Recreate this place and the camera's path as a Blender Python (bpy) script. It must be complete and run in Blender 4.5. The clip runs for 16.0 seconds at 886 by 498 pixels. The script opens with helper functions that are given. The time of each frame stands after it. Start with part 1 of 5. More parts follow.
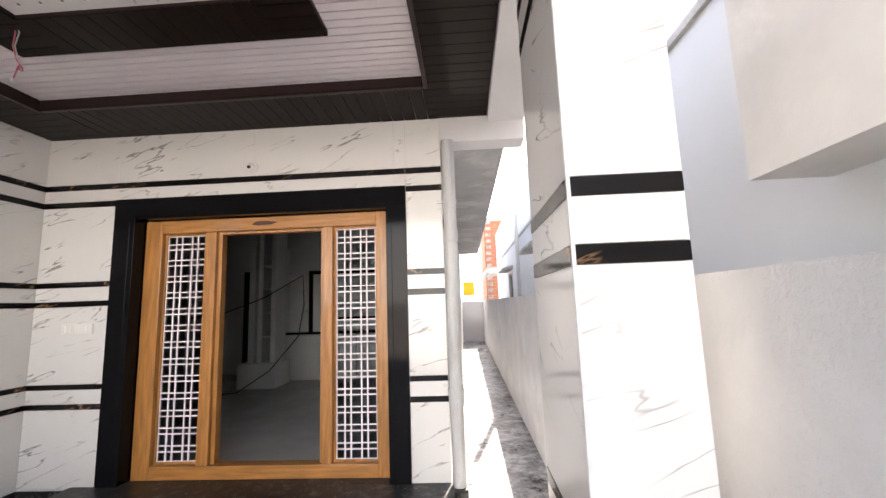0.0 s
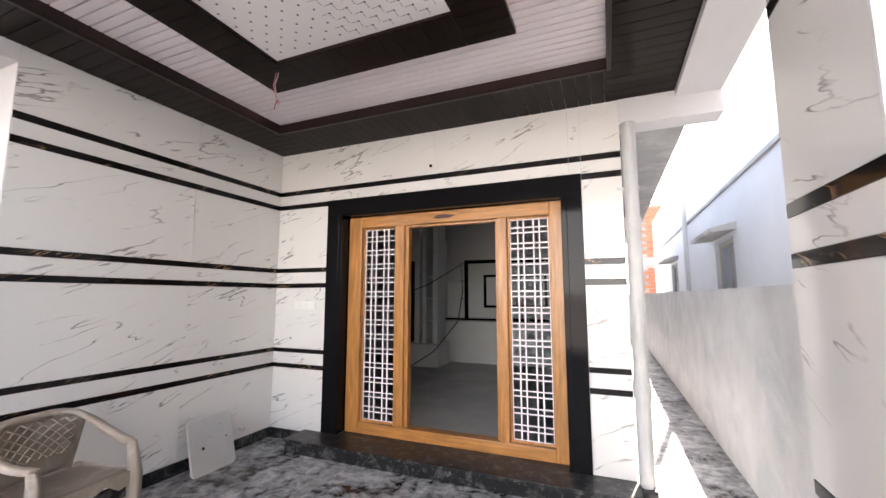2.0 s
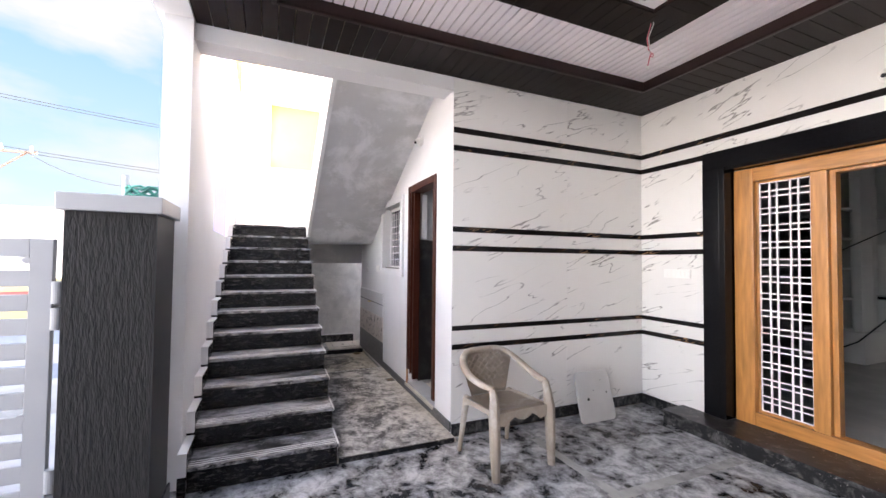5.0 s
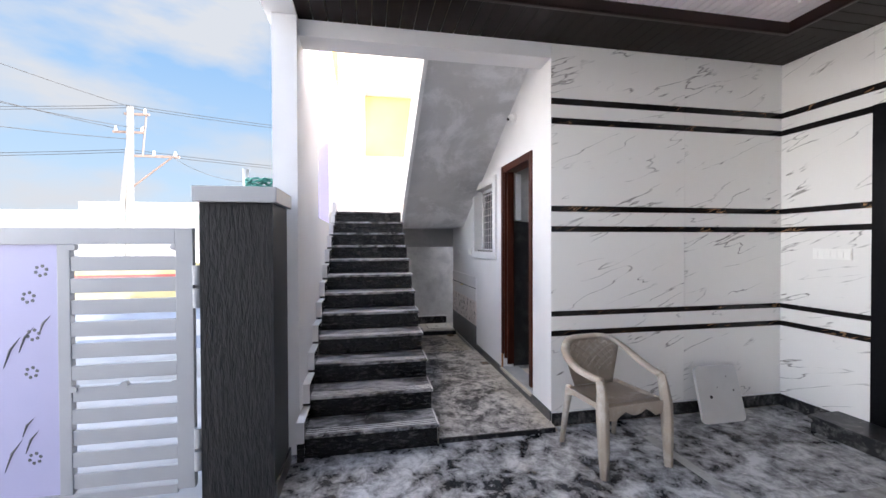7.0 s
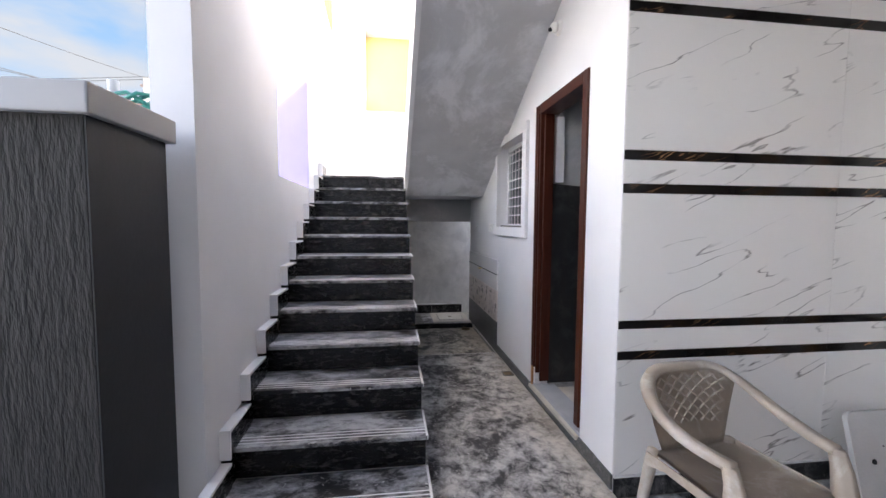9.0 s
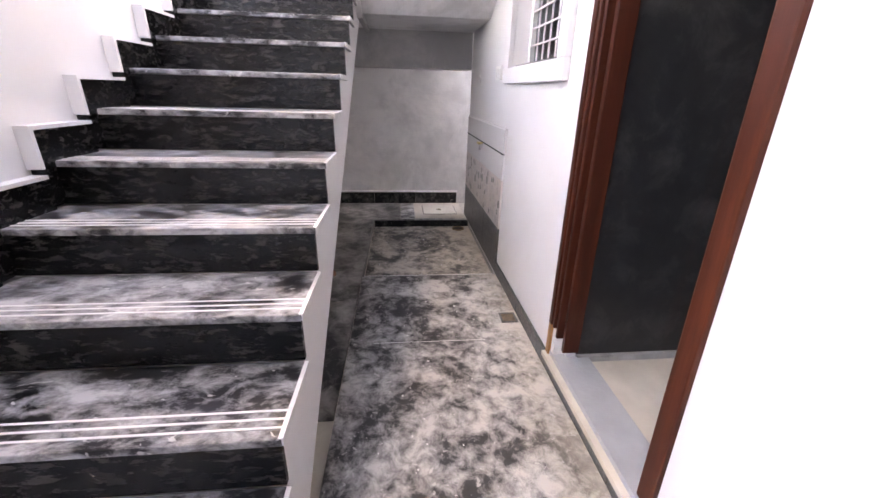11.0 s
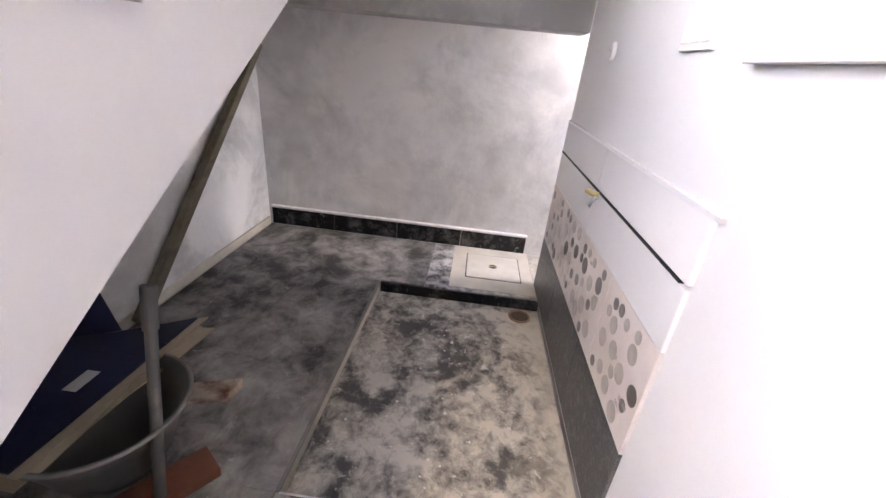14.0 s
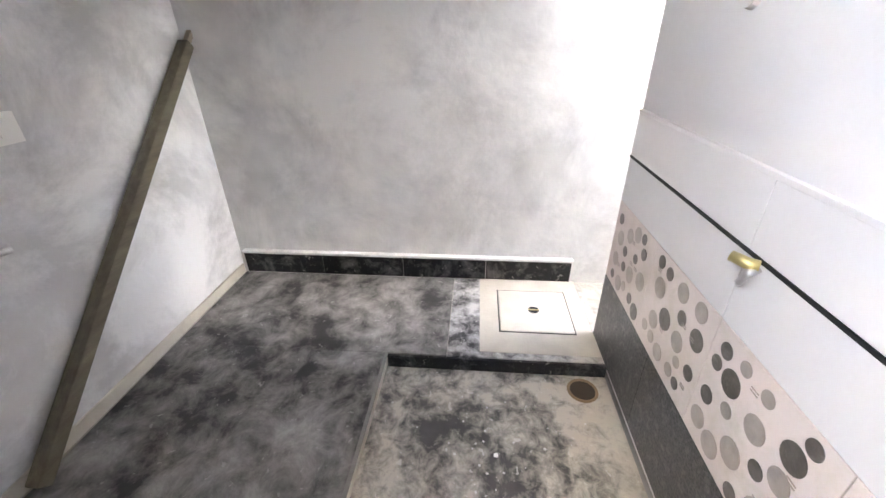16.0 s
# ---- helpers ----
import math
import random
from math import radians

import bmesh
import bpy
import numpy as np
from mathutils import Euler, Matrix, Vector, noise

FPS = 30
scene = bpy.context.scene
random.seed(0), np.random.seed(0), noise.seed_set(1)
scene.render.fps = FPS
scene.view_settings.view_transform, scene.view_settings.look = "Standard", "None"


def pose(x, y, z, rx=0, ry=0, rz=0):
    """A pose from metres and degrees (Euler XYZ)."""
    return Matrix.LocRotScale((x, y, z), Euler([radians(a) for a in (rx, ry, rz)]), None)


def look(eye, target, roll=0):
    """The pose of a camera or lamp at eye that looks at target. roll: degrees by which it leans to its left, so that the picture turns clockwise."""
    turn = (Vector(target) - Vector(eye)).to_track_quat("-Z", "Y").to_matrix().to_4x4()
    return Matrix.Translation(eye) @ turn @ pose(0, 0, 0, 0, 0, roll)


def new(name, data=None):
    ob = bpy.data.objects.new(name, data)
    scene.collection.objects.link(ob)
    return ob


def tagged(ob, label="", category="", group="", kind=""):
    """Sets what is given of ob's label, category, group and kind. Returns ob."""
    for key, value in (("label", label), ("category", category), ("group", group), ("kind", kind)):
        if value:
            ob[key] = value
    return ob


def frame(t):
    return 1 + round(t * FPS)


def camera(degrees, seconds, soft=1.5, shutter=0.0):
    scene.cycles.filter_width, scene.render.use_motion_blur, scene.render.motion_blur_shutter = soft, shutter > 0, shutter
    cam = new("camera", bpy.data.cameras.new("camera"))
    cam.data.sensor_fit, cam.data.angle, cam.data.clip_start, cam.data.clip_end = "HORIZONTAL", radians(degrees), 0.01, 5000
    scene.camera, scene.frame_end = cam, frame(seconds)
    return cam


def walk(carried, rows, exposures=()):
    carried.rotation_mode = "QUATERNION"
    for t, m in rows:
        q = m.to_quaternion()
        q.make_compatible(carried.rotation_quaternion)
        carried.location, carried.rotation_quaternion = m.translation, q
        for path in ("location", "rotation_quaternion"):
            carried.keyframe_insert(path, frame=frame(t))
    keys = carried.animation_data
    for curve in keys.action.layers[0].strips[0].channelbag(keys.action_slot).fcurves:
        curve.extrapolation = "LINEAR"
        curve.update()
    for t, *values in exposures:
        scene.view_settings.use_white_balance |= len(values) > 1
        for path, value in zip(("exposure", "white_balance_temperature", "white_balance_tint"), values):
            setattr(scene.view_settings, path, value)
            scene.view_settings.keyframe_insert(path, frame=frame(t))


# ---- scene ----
cam = camera(95.7, 16.0)
PATH = [
    (0, (3.612, -3.192, 1.45), (3.508, -1.212, 1.719), -2.0),
    (0.5, (3.586, -3.227, 1.448), (3.404, -1.26, 1.757), -1.7),
    (1, (3.576, -3.223, 1.454), (3.216, -1.277, 1.747), -1.1),
    (1.5, (3.458, -3.278, 1.45), (2.921, -1.37, 1.714), -0.5),
    (2, (3.318, -3.339, 1.441), (2.562, -1.501, 1.674), -0.0),
    (2.5, (3.239, -3.381, 1.459), (2.281, -1.637, 1.657), 0.3),
    (3, (3.196, -3.417, 1.454), (2.07, -1.773, 1.625), 0.6),
    (3.5, (3.15, -3.473, 1.445), (1.858, -1.953, 1.586), 1.1),
    (4, (3.098, -3.531, 1.438), (1.591, -2.22, 1.544), 1.4),
    (4.5, (3.059, -3.574, 1.444), (1.361, -2.52, 1.522), 1.1),
    (5, (3.042, -3.574, 1.441), (1.205, -2.785, 1.501), 0.6),
    (5.2, (3.071, -3.567, 1.451), (1.193, -2.882, 1.501), 0.3),
    (7.5, (2.777, -3.609, 1.417), (0.81, -3.244, 1.385), -0.2),
    (8, (2.493, -3.552, 1.397), (0.522, -3.214, 1.356), -0.2),
    (8.2, (2.37, -3.5, 1.398), (0.395, -3.192, 1.361), -0.2),
    (10.5, (0.659, -2.95, 1.26), (-1.252, -2.717, 0.718), 1.7),
    (11, (0.315, -2.837, 1.203), (-1.535, -2.631, 0.472), 1.6),
    (11.5, (-0.058, -2.779, 1.176), (-1.857, -2.624, 0.315), 0.8),
    (12, (-0.424, -2.773, 1.232), (-2.206, -2.636, 0.334), 1.3),
    (12.5, (-0.695, -2.695, 1.231), (-2.478, -2.633, 0.327), 1.4),
    (13, (-0.926, -2.626, 1.225), (-2.723, -2.594, 0.347), 2.6),
    (13.5, (-1.214, -2.645, 1.218), (-3.022, -2.588, 0.366), 4.5),
    (14, (-1.445, -2.65, 1.21), (-3.254, -2.744, 0.364), 5.9),
    (14.5, (-1.708, -2.61, 1.199), (-3.489, -2.888, 0.332), 8.5),
    (15, (-1.914, -2.639, 1.186), (-3.647, -3.097, 0.298), 9.6),
    (15.2, (-1.995, -2.677, 1.188), (-3.711, -3.191, 0.299), 9.3),
    (15.5, (-2.098, -2.717, 1.19), (-3.834, -3.207, 0.326), 7.6),
    (15.7, (-2.141, -2.731, 1.217), (-3.908, -3.094, 0.354), 4.7),
    (16, (-2.156, -2.736, 1.227), (-3.914, -2.891, 0.285), -0.7),
]
# stops, white balance and tint of the clip's own camera
EXPO = [(0, 3.2, 7350, 15), (1.2, 3.3, 7250, 15), (3.5, 3.85, 7050, 15), (5.2, 3.75, 6950, 16), (7.5, 3.35, 6550, 12), (8.2, 3.35, 6550, 12),
        (10.5, 4.1, 7000, 19), (12, 5.1, 7450, 25), (13.5, 5.1, 7400, 23), (14.5, 5.5, 7350, 18), (15.3, 5.9, 7300, 14), (16, 5.9, 7200, 13)]
walk(cam, [(t, look(e, g, r)) for t, e, g, r in PATH], exposures=EXPO)

# ---- world, sun ----
SUN_EL, SUN_AZ = 41.5, 78.0   # height; angle of the sun's bearing from +x towards +y
world = bpy.data.worlds.new("sky_world")
scene.world = world
world.use_nodes = True
wn, wl = world.node_tree.nodes, world.node_tree.links
back = wn["Background"]
sky = wn.new("ShaderNodeTexSky")
sky.sky_type = 'NISHITA'
sky.sun_disc = False
sky.sun_elevation = radians(SUN_EL)
sky.sun_rotation = radians(90 - SUN_AZ)
sky.air_density, sky.dust_density = 1.0, 1.0
co = wn.new("ShaderNodeTexCoord")
mp = wn.new("ShaderNodeMapping")
mp.inputs["Scale"].default_value = (1.6, 1.6, 4.5)
mp.inputs["Location"].default_value = (0.35, 0.1, 0.2)
cn = wn.new("ShaderNodeTexNoise")
cn.inputs["Scale"].default_value = 1.7
cn.inputs["Detail"].default_value = 7
cn.inputs["Roughness"].default_value = 0.55
cr = wn.new("ShaderNodeValToRGB")
cr.color_ramp.elements[0].position, cr.color_ramp.elements[1].position = 0.42, 0.66
cm = wn.new("ShaderNodeMixRGB")
cm.inputs[2].default_value = (15.5, 15.6, 15.9, 1)
wl.new(co.outputs["Generated"], mp.inputs[0])
wl.new(mp.outputs[0], cn.inputs["Vector"])
wl.new(cn.outputs[0], cr.inputs[0])
# clouds thin out overhead, haze whitens the horizon
wz = wn.new("ShaderNodeSeparateXYZ")
wl.new(co.outputs["Generated"], wz.inputs[0])
thin = wn.new("ShaderNodeMapRange")
thin.inputs["From Min"].default_value, thin.inputs["From Max"].default_value = 0.15, 0.65
thin.inputs["To Min"].default_value, thin.inputs["To Max"].default_value = 1.0, 0.12
wl.new(wz.outputs[2], thin.inputs[0])
haze = wn.new("ShaderNodeMapRange")
haze.inputs["From Min"].default_value, haze.inputs["From Max"].default_value = 0.0, 0.38
haze.inputs["To Min"].default_value, haze.inputs["To Max"].default_value = 0.85, 0.0
wl.new(wz.outputs[2], haze.inputs[0])
cl1 = wn.new("ShaderNodeMath")
cl1.operation = 'MULTIPLY'
wl.new(cr.outputs[0], cl1.inputs[0])
wl.new(thin.outputs[0], cl1.inputs[1])
cl2 = wn.new("ShaderNodeMath")
cl2.operation = 'MAXIMUM'
wl.new(cl1.outputs[0], cl2.inputs[0])
wl.new(haze.outputs[0], cl2.inputs[1])
wl.new(cl2.outputs[0], cm.inputs[0])
wl.new(sky.outputs[0], cm.inputs[1])
wl.new(cm.outputs[0], back.inputs[0])
back.inputs[1].default_value = 0.09
SKY_GLOW = 0.105   # brightness of the distant sky sheet

sun_data = bpy.data.lights.new("sun", 'SUN')
sun_data.energy, sun_data.angle, sun_data.color = 3.0, radians(0.5), (1.0, 0.95, 0.88)
sun = new("sun", sun_data)
sd = Vector((math.cos(radians(SUN_EL)) * math.cos(radians(SUN_AZ)),
             math.cos(radians(SUN_EL)) * math.sin(radians(SUN_AZ)), math.sin(radians(SUN_EL))))
sun.matrix_world = look(sd * 30, (0, 0, 0))


# ---- materials ----
def mat(name, col, rough=0.6, metal=0.0, scale=6.0, vary=0.12, bump=0.15, bscale=60.0, spec=0.5,
        stain=None, stain_at=(0.5, 0.7), stain_scale=2.5, per_object=0.0, coat=0.0, detail=6, distort=0.0,
        stain_rough=None, stretch=(1, 1, 1), patchy=0.0, specks=0.0, residue=None):
    """A surface with two scales of variation, an optional stain colour, and fine relief."""
    m = bpy.data.materials.new(name)
    m.use_nodes = True
    n, l = m.node_tree.nodes, m.node_tree.links
    b = n["Principled BSDF"]
    tc = n.new("ShaderNodeTexCoord")
    geo = n.new("ShaderNodeNewGeometry")
    mpp = n.new("ShaderNodeMapping")
    mpp.inputs["Scale"].default_value = stretch
    l.new(geo.outputs["Position"], mpp.inputs[0])
    n1 = n.new("ShaderNodeTexNoise")
    n1.inputs["Scale"].default_value, n1.inputs["Detail"].default_value = scale, detail
    n1.inputs["Distortion"].default_value = distort
    l.new(mpp.outputs[0], n1.inputs["Vector"])
    r1 = n.new("ShaderNodeMapRange")
    r1.inputs["From Min"].default_value, r1.inputs["From Max"].default_value = 0.25, 0.75
    r1.inputs["To Min"].default_value, r1.inputs["To Max"].default_value = 1 - vary, 1 + vary
    l.new(n1.outputs[0], r1.inputs[0])
    mul = n.new("ShaderNodeVectorMath")
    mul.operation = 'SCALE'
    mul.inputs[0].default_value = col
    l.new(r1.outputs[0], mul.inputs["Scale"])
    out = mul.outputs[0]
    if per_object:
        oi = n.new("ShaderNodeObjectInfo")
        r3 = n.new("ShaderNodeMapRange")
        r3.inputs["To Min"].default_value, r3.inputs["To Max"].default_value = 1 - per_object, 1 + per_object
        l.new(oi.outputs["Random"], r3.inputs[0])
        mo = n.new("ShaderNodeVectorMath")
        mo.operation = 'SCALE'
        l.new(out, mo.inputs[0])
        l.new(r3.outputs[0], mo.inputs["Scale"])
        out = mo.outputs[0]
    b.inputs["Roughness"].default_value = rough
    if stain:
        n2 = n.new("ShaderNodeTexNoise")
        n2.inputs["Scale"].default_value, n2.inputs["Detail"].default_value = stain_scale, 9
        n2.inputs["Roughness"].default_value = 0.70
        n2.inputs["Distortion"].default_value = 0.35
        l.new(mpp.outputs[0], n2.inputs["Vector"])
        r2 = n.new("ShaderNodeMapRange")
        r2.inputs["From Min"].default_value, r2.inputs["From Max"].default_value = stain_at
        grime = n2.outputs[0]
        if patchy:
            # broad swept areas carry more or less of the dust
            n4 = n.new("ShaderNodeTexNoise")
            n4.inputs["Scale"].default_value, n4.inputs["Detail"].default_value = stain_scale * 0.22, 4
            n4.inputs["Distortion"].default_value = 1.2
            l.new(mpp.outputs[0], n4.inputs["Vector"])
            ma = n.new("ShaderNodeMath")
            ma.operation = 'MULTIPLY_ADD'
            ma.inputs[1].default_value = patchy
            l.new(n4.outputs[0], ma.inputs[0])
            sm = n.new("ShaderNodeMath")
            sm.operation = 'SUBTRACT'
            sm.inputs[1].default_value = patchy * 0.5
            l.new(grime, sm.inputs[0])
            l.new(sm.outputs[0], ma.inputs[2])
            grime = ma.outputs[0]
        l.new(grime, r2.inputs[0])
        mx = n.new("ShaderNodeMix")
        mx.data_type = 'RGBA'
        l.new(r2.outputs[0], mx.inputs["Factor"])
        l.new(out, mx.inputs[6])
        mx.inputs[7].default_value = (*stain, 1)
        out = mx.outputs[2]
        if specks:
            # small crisp splashes of dried cement
            n5 = n.new("ShaderNodeTexNoise")
            n5.inputs["Scale"].default_value, n5.inputs["Detail"].default_value = 34.0, 5
            n5.inputs["Distortion"].default_value = 0.8
            l.new(mpp.outputs[0], n5.inputs["Vector"])
            r5 = n.new("ShaderNodeMapRange")
            r5.inputs["From Min"].default_value, r5.inputs["From Max"].default_value = 0.66, 0.70
            r5.inputs["To Max"].default_value = specks
            l.new(n5.outputs[0], r5.inputs[0])
            m5 = n.new("ShaderNodeMix")
            m5.data_type = 'RGBA'
            l.new(r5.outputs[0], m5.inputs["Factor"])
            l.new(out, m5.inputs[6])
            m5.inputs[7].default_value = (0.72, 0.70, 0.67, 1)
            out = m5.outputs[2]
        if residue:
            # dried cement washed along a wall: colour, and the stretch in y over which it thickens
            rcol, ry0, ry1 = residue
            sep = n.new("ShaderNodeSeparateXYZ")
            l.new(geo.outputs["Position"], sep.inputs[0])
            wob = n.new("ShaderNodeMath")
            wob.operation = 'MULTIPLY_ADD'
            wob.inputs[1].default_value = 0.55
            l.new(n2.outputs[0], wob.inputs[0])
            l.new(sep.outputs[1], wob.inputs[2])
            r6 = n.new("ShaderNodeMapRange")
            r6.inputs["From Min"].default_value, r6.inputs["From Max"].default_value = ry0 + 0.275, ry1 + 0.275
            r6.inputs["To Max"].default_value = 0.7
            l.new(wob.outputs[0], r6.inputs[0])
            m6 = n.new("ShaderNodeMix")
            m6.data_type = 'RGBA'
            l.new(r6.outputs[0], m6.inputs["Factor"])
            l.new(out, m6.inputs[6])
            m6.inputs[7].default_value = (*rcol, 1)
            out = m6.outputs[2]
        if stain_rough is not None:
            rr = n.new("ShaderNodeMapRange")
            rr.inputs["To Min"].default_value, rr.inputs["To Max"].default_value = rough, stain_rough
            l.new(r2.outputs[0], rr.inputs[0])
            l.new(rr.outputs[0], b.inputs["Roughness"])
    l.new(out, b.inputs["Base Color"])
    b.inputs["Metallic"].default_value = metal
    b.inputs["Specular IOR Level"].default_value = spec
    b.inputs["Coat Weight"].default_value = coat
    if bump:
        n3 = n.new("ShaderNodeTexNoise")
        n3.inputs["Scale"].default_value, n3.inputs["Detail"].default_value = bscale, 4
        l.new(mpp.outputs[0], n3.inputs["Vector"])
        bp = n.new("ShaderNodeBump")
        bp.inputs["Strength"].default_value, bp.inputs["Distance"].default_value = bump, 0.01
        l.new(n3.outputs[0], bp.inputs["Height"])
        l.new(bp.outputs[0], b.inputs["Normal"])
    return m


def marble(name, base, vein, rough, vein_scale, width, second=None, cover=0.5, spec=0.5):
    """Polished stone-look tile: thin broken veins that run at a slant, shifted from tile to tile."""
    m = bpy.data.materials.new(name)
    m.use_nodes = True
    n, l = m.node_tree.nodes, m.node_tree.links
    b = n["Principled BSDF"]
    geo = n.new("ShaderNodeNewGeometry")
    oi = n.new("ShaderNodeObjectInfo")
    sh = n.new("ShaderNodeMath")
    sh.operation = 'MULTIPLY'
    sh.inputs[1].default_value = 37.0
    l.new(oi.outputs["Random"], sh.inputs[0])
    ad = n.new("ShaderNodeVectorMath")
    ad.operation = 'ADD'
    l.new(geo.outputs["Position"], ad.inputs[0])
    l.new(sh.outputs[0], ad.inputs[1])
    mpp = n.new("ShaderNodeMapping")
    mpp.vector_type = 'TEXTURE'
    mpp.inputs["Rotation"].default_value = (0.34, -0.34, 0.0)
    mpp.inputs["Scale"].default_value = (1.3, 1.3, 0.2)
    l.new(ad.outputs[0], mpp.inputs[0])
    nz = n.new("ShaderNodeTexNoise")
    nz.inputs["Scale"].default_value, nz.inputs["Detail"].default_value = vein_scale, 4
    nz.inputs["Distortion"].default_value = 0.12
    nz.inputs["Roughness"].default_value = 0.45
    l.new(mpp.outputs[0], nz.inputs["Vector"])
    sb = n.new("ShaderNodeMath")
    sb.operation = 'SUBTRACT'
    sb.inputs[1].default_value = 0.5
    ab = n.new("ShaderNodeMath")
    ab.operation = 'ABSOLUTE'
    l.new(nz.outputs[0], sb.inputs[0])
    l.new(sb.outputs[0], ab.inputs[0])
    r = n.new("ShaderNodeMapRange")
    r.inputs["From Min"].default_value, r.inputs["From Max"].default_value = 0.0, width
    r.inputs["To Min"].default_value, r.inputs["To Max"].default_value = 1.0, 0.0
    l.new(ab.outputs[0], r.inputs[0])
    br = n.new("ShaderNodeTexNoise")
    br.inputs["Scale"].default_value, br.inputs["Detail"].default_value = 3.2, 2
    l.new(ad.outputs[0], br.inputs["Vector"])
    r2 = n.new("ShaderNodeMapRange")
    r2.inputs["From Min"].default_value, r2.inputs["From Max"].default_value = cover, cover + 0.12
    l.new(br.outputs[0], r2.inputs[0])
    mm = n.new("ShaderNodeMath")
    mm.operation = 'MULTIPLY'
    l.new(r.outputs[0], mm.inputs[0])
    l.new(r2.outputs[0], mm.inputs[1])
    mx = n.new("ShaderNodeMix")
    mx.data_type = 'RGBA'
    l.new(mm.outputs[0], mx.inputs["Factor"])
    cl = n.new("ShaderNodeTexNoise")
    cl.inputs["Scale"].default_value, cl.inputs["Detail"].default_value = 2.0, 4
    l.new(ad.outputs[0], cl.inputs["Vector"])
    ba = n.new("ShaderNodeMix")
    ba.data_type = 'RGBA'
    l.new(cl.outputs[0], ba.inputs["Factor"])
    ba.inputs[6].default_value = (*base, 1)
    ba.inputs[7].default_value = (*(second or [c * 0.94 for c in base]), 1)
    l.new(ba.outputs[2], mx.inputs[6])
    mx.inputs[7].default_value = (*vein, 1)
    l.new(mx.outputs[2], b.inputs["Base Color"])
    b.inputs["Roughness"].default_value = rough
    b.inputs["Specular IOR Level"].default_value = spec
    nb = n.new("ShaderNodeTexNoise")
    nb.inputs["Scale"].default_value = 3.0
    l.new(ad.outputs[0], nb.inputs["Vector"])
    bp = n.new("ShaderNodeBump")
    bp.inputs["Strength"].default_value, bp.inputs["Distance"].default_value = 0.05, 0.01
    l.new(nb.outputs[0], bp.inputs["Height"])
    l.new(bp.outputs[0], b.inputs["Normal"])
    return m


def glass(name, col, rough=0.03):
    m = bpy.data.materials.new(name)
    m.use_nodes = True
    b = m.node_tree.nodes["Principled BSDF"]
    b.inputs["Base Color"].default_value = (*col, 1)
    b.inputs["Roughness"].default_value = rough
    b.inputs["Transmission Weight"].default_value = 1.0
    b.inputs["IOR"].default_value = 1.1
    return m


M_TILE = marble("white_marble_tile", (0.81, 0.785, 0.75), (0.23, 0.215, 0.20), 0.10, 1.5, 0.011, cover=0.475)
M_STRIP = marble("black_gold_marble", (0.008, 0.007, 0.007), (0.46, 0.26, 0.13), 0.10, 5.0, 0.022, (0.012, 0.01, 0.01), cover=0.54, spec=0.25)
M_WHITE = mat("white_wall_paint", (0.72, 0.705, 0.70), 0.65, vary=0.055, scale=1.8, bump=0.08, bscale=35)
M_LILAC = mat("lilac_wall_paint", (0.42, 0.36, 0.66), 0.7, vary=0.03, bump=0.08, bscale=40)
M_CEMENT = mat("grey_cement_putty", (0.40, 0.395, 0.385), 0.85, vary=0.16, scale=2.2, bump=0.15, bscale=30,
               stain=(0.53, 0.52, 0.50), stain_at=(0.50, 0.62), stain_scale=1.6)
M_SOFFIT = mat("pale_grey_putty_soffit", (0.52, 0.515, 0.51), 0.8, vary=0.12, scale=3.0, bump=0.12, bscale=30,
               stain=(0.70, 0.69, 0.69), stain_at=(0.46, 0.58), stain_scale=1.6, patchy=0.3)
M_PLASTER = mat("pale_plaster", (0.66, 0.65, 0.635), 0.85, vary=0.12, scale=2.5, bump=0.2, bscale=45,
                stain=(0.74, 0.73, 0.72), stain_at=(0.48, 0.62), stain_scale=1.2)
M_FARPL = mat("mottled_grey_plaster", (0.64, 0.635, 0.62), 0.85, vary=0.16, scale=6.0, bump=0.2, bscale=40,
              stain=(0.82, 0.81, 0.79), stain_at=(0.42, 0.58), stain_scale=1.7, patchy=0.4)
M_UNDER = mat("grey_undercoat_plaster", (0.54, 0.535, 0.525), 0.85, vary=0.16, scale=5.0, bump=0.2, bscale=40,
              stain=(0.76, 0.75, 0.735), stain_at=(0.44, 0.60), stain_scale=2.0, patchy=0.4)
M_ROUGHPL = mat("rough_compound_plaster", (0.60, 0.60, 0.61), 0.9, vary=0.12, scale=3, bump=0.45, bscale=70,
                stain=(0.46, 0.49, 0.52), stain_at=(0.52, 0.7), stain_scale=2.0)
M_GRANITE = mat("polished_black_granite", (0.012, 0.012, 0.013), 0.33, spec=0.25, vary=0.5, scale=160, bump=0.03, bscale=120, detail=3,
                stain=(0.22, 0.215, 0.21), stain_at=(0.50, 0.80), stain_scale=10, stain_rough=0.6, specks=0.3)
M_FRAMEG = mat("black_granite_frame", (0.006, 0.006, 0.007), 0.07, vary=0.4, scale=180, bump=0.01, bscale=100, detail=2, spec=0.12)
M_FLOOR = mat("dusty_granite_floor", (0.024, 0.025, 0.027), 0.26, spec=0.35, vary=0.35, scale=14, bump=0.06, bscale=60,
              stain=(0.55, 0.55, 0.555), stain_at=(0.39, 0.67), stain_scale=10, stain_rough=0.75, patchy=0.7, specks=0.5, per_object=0.15)
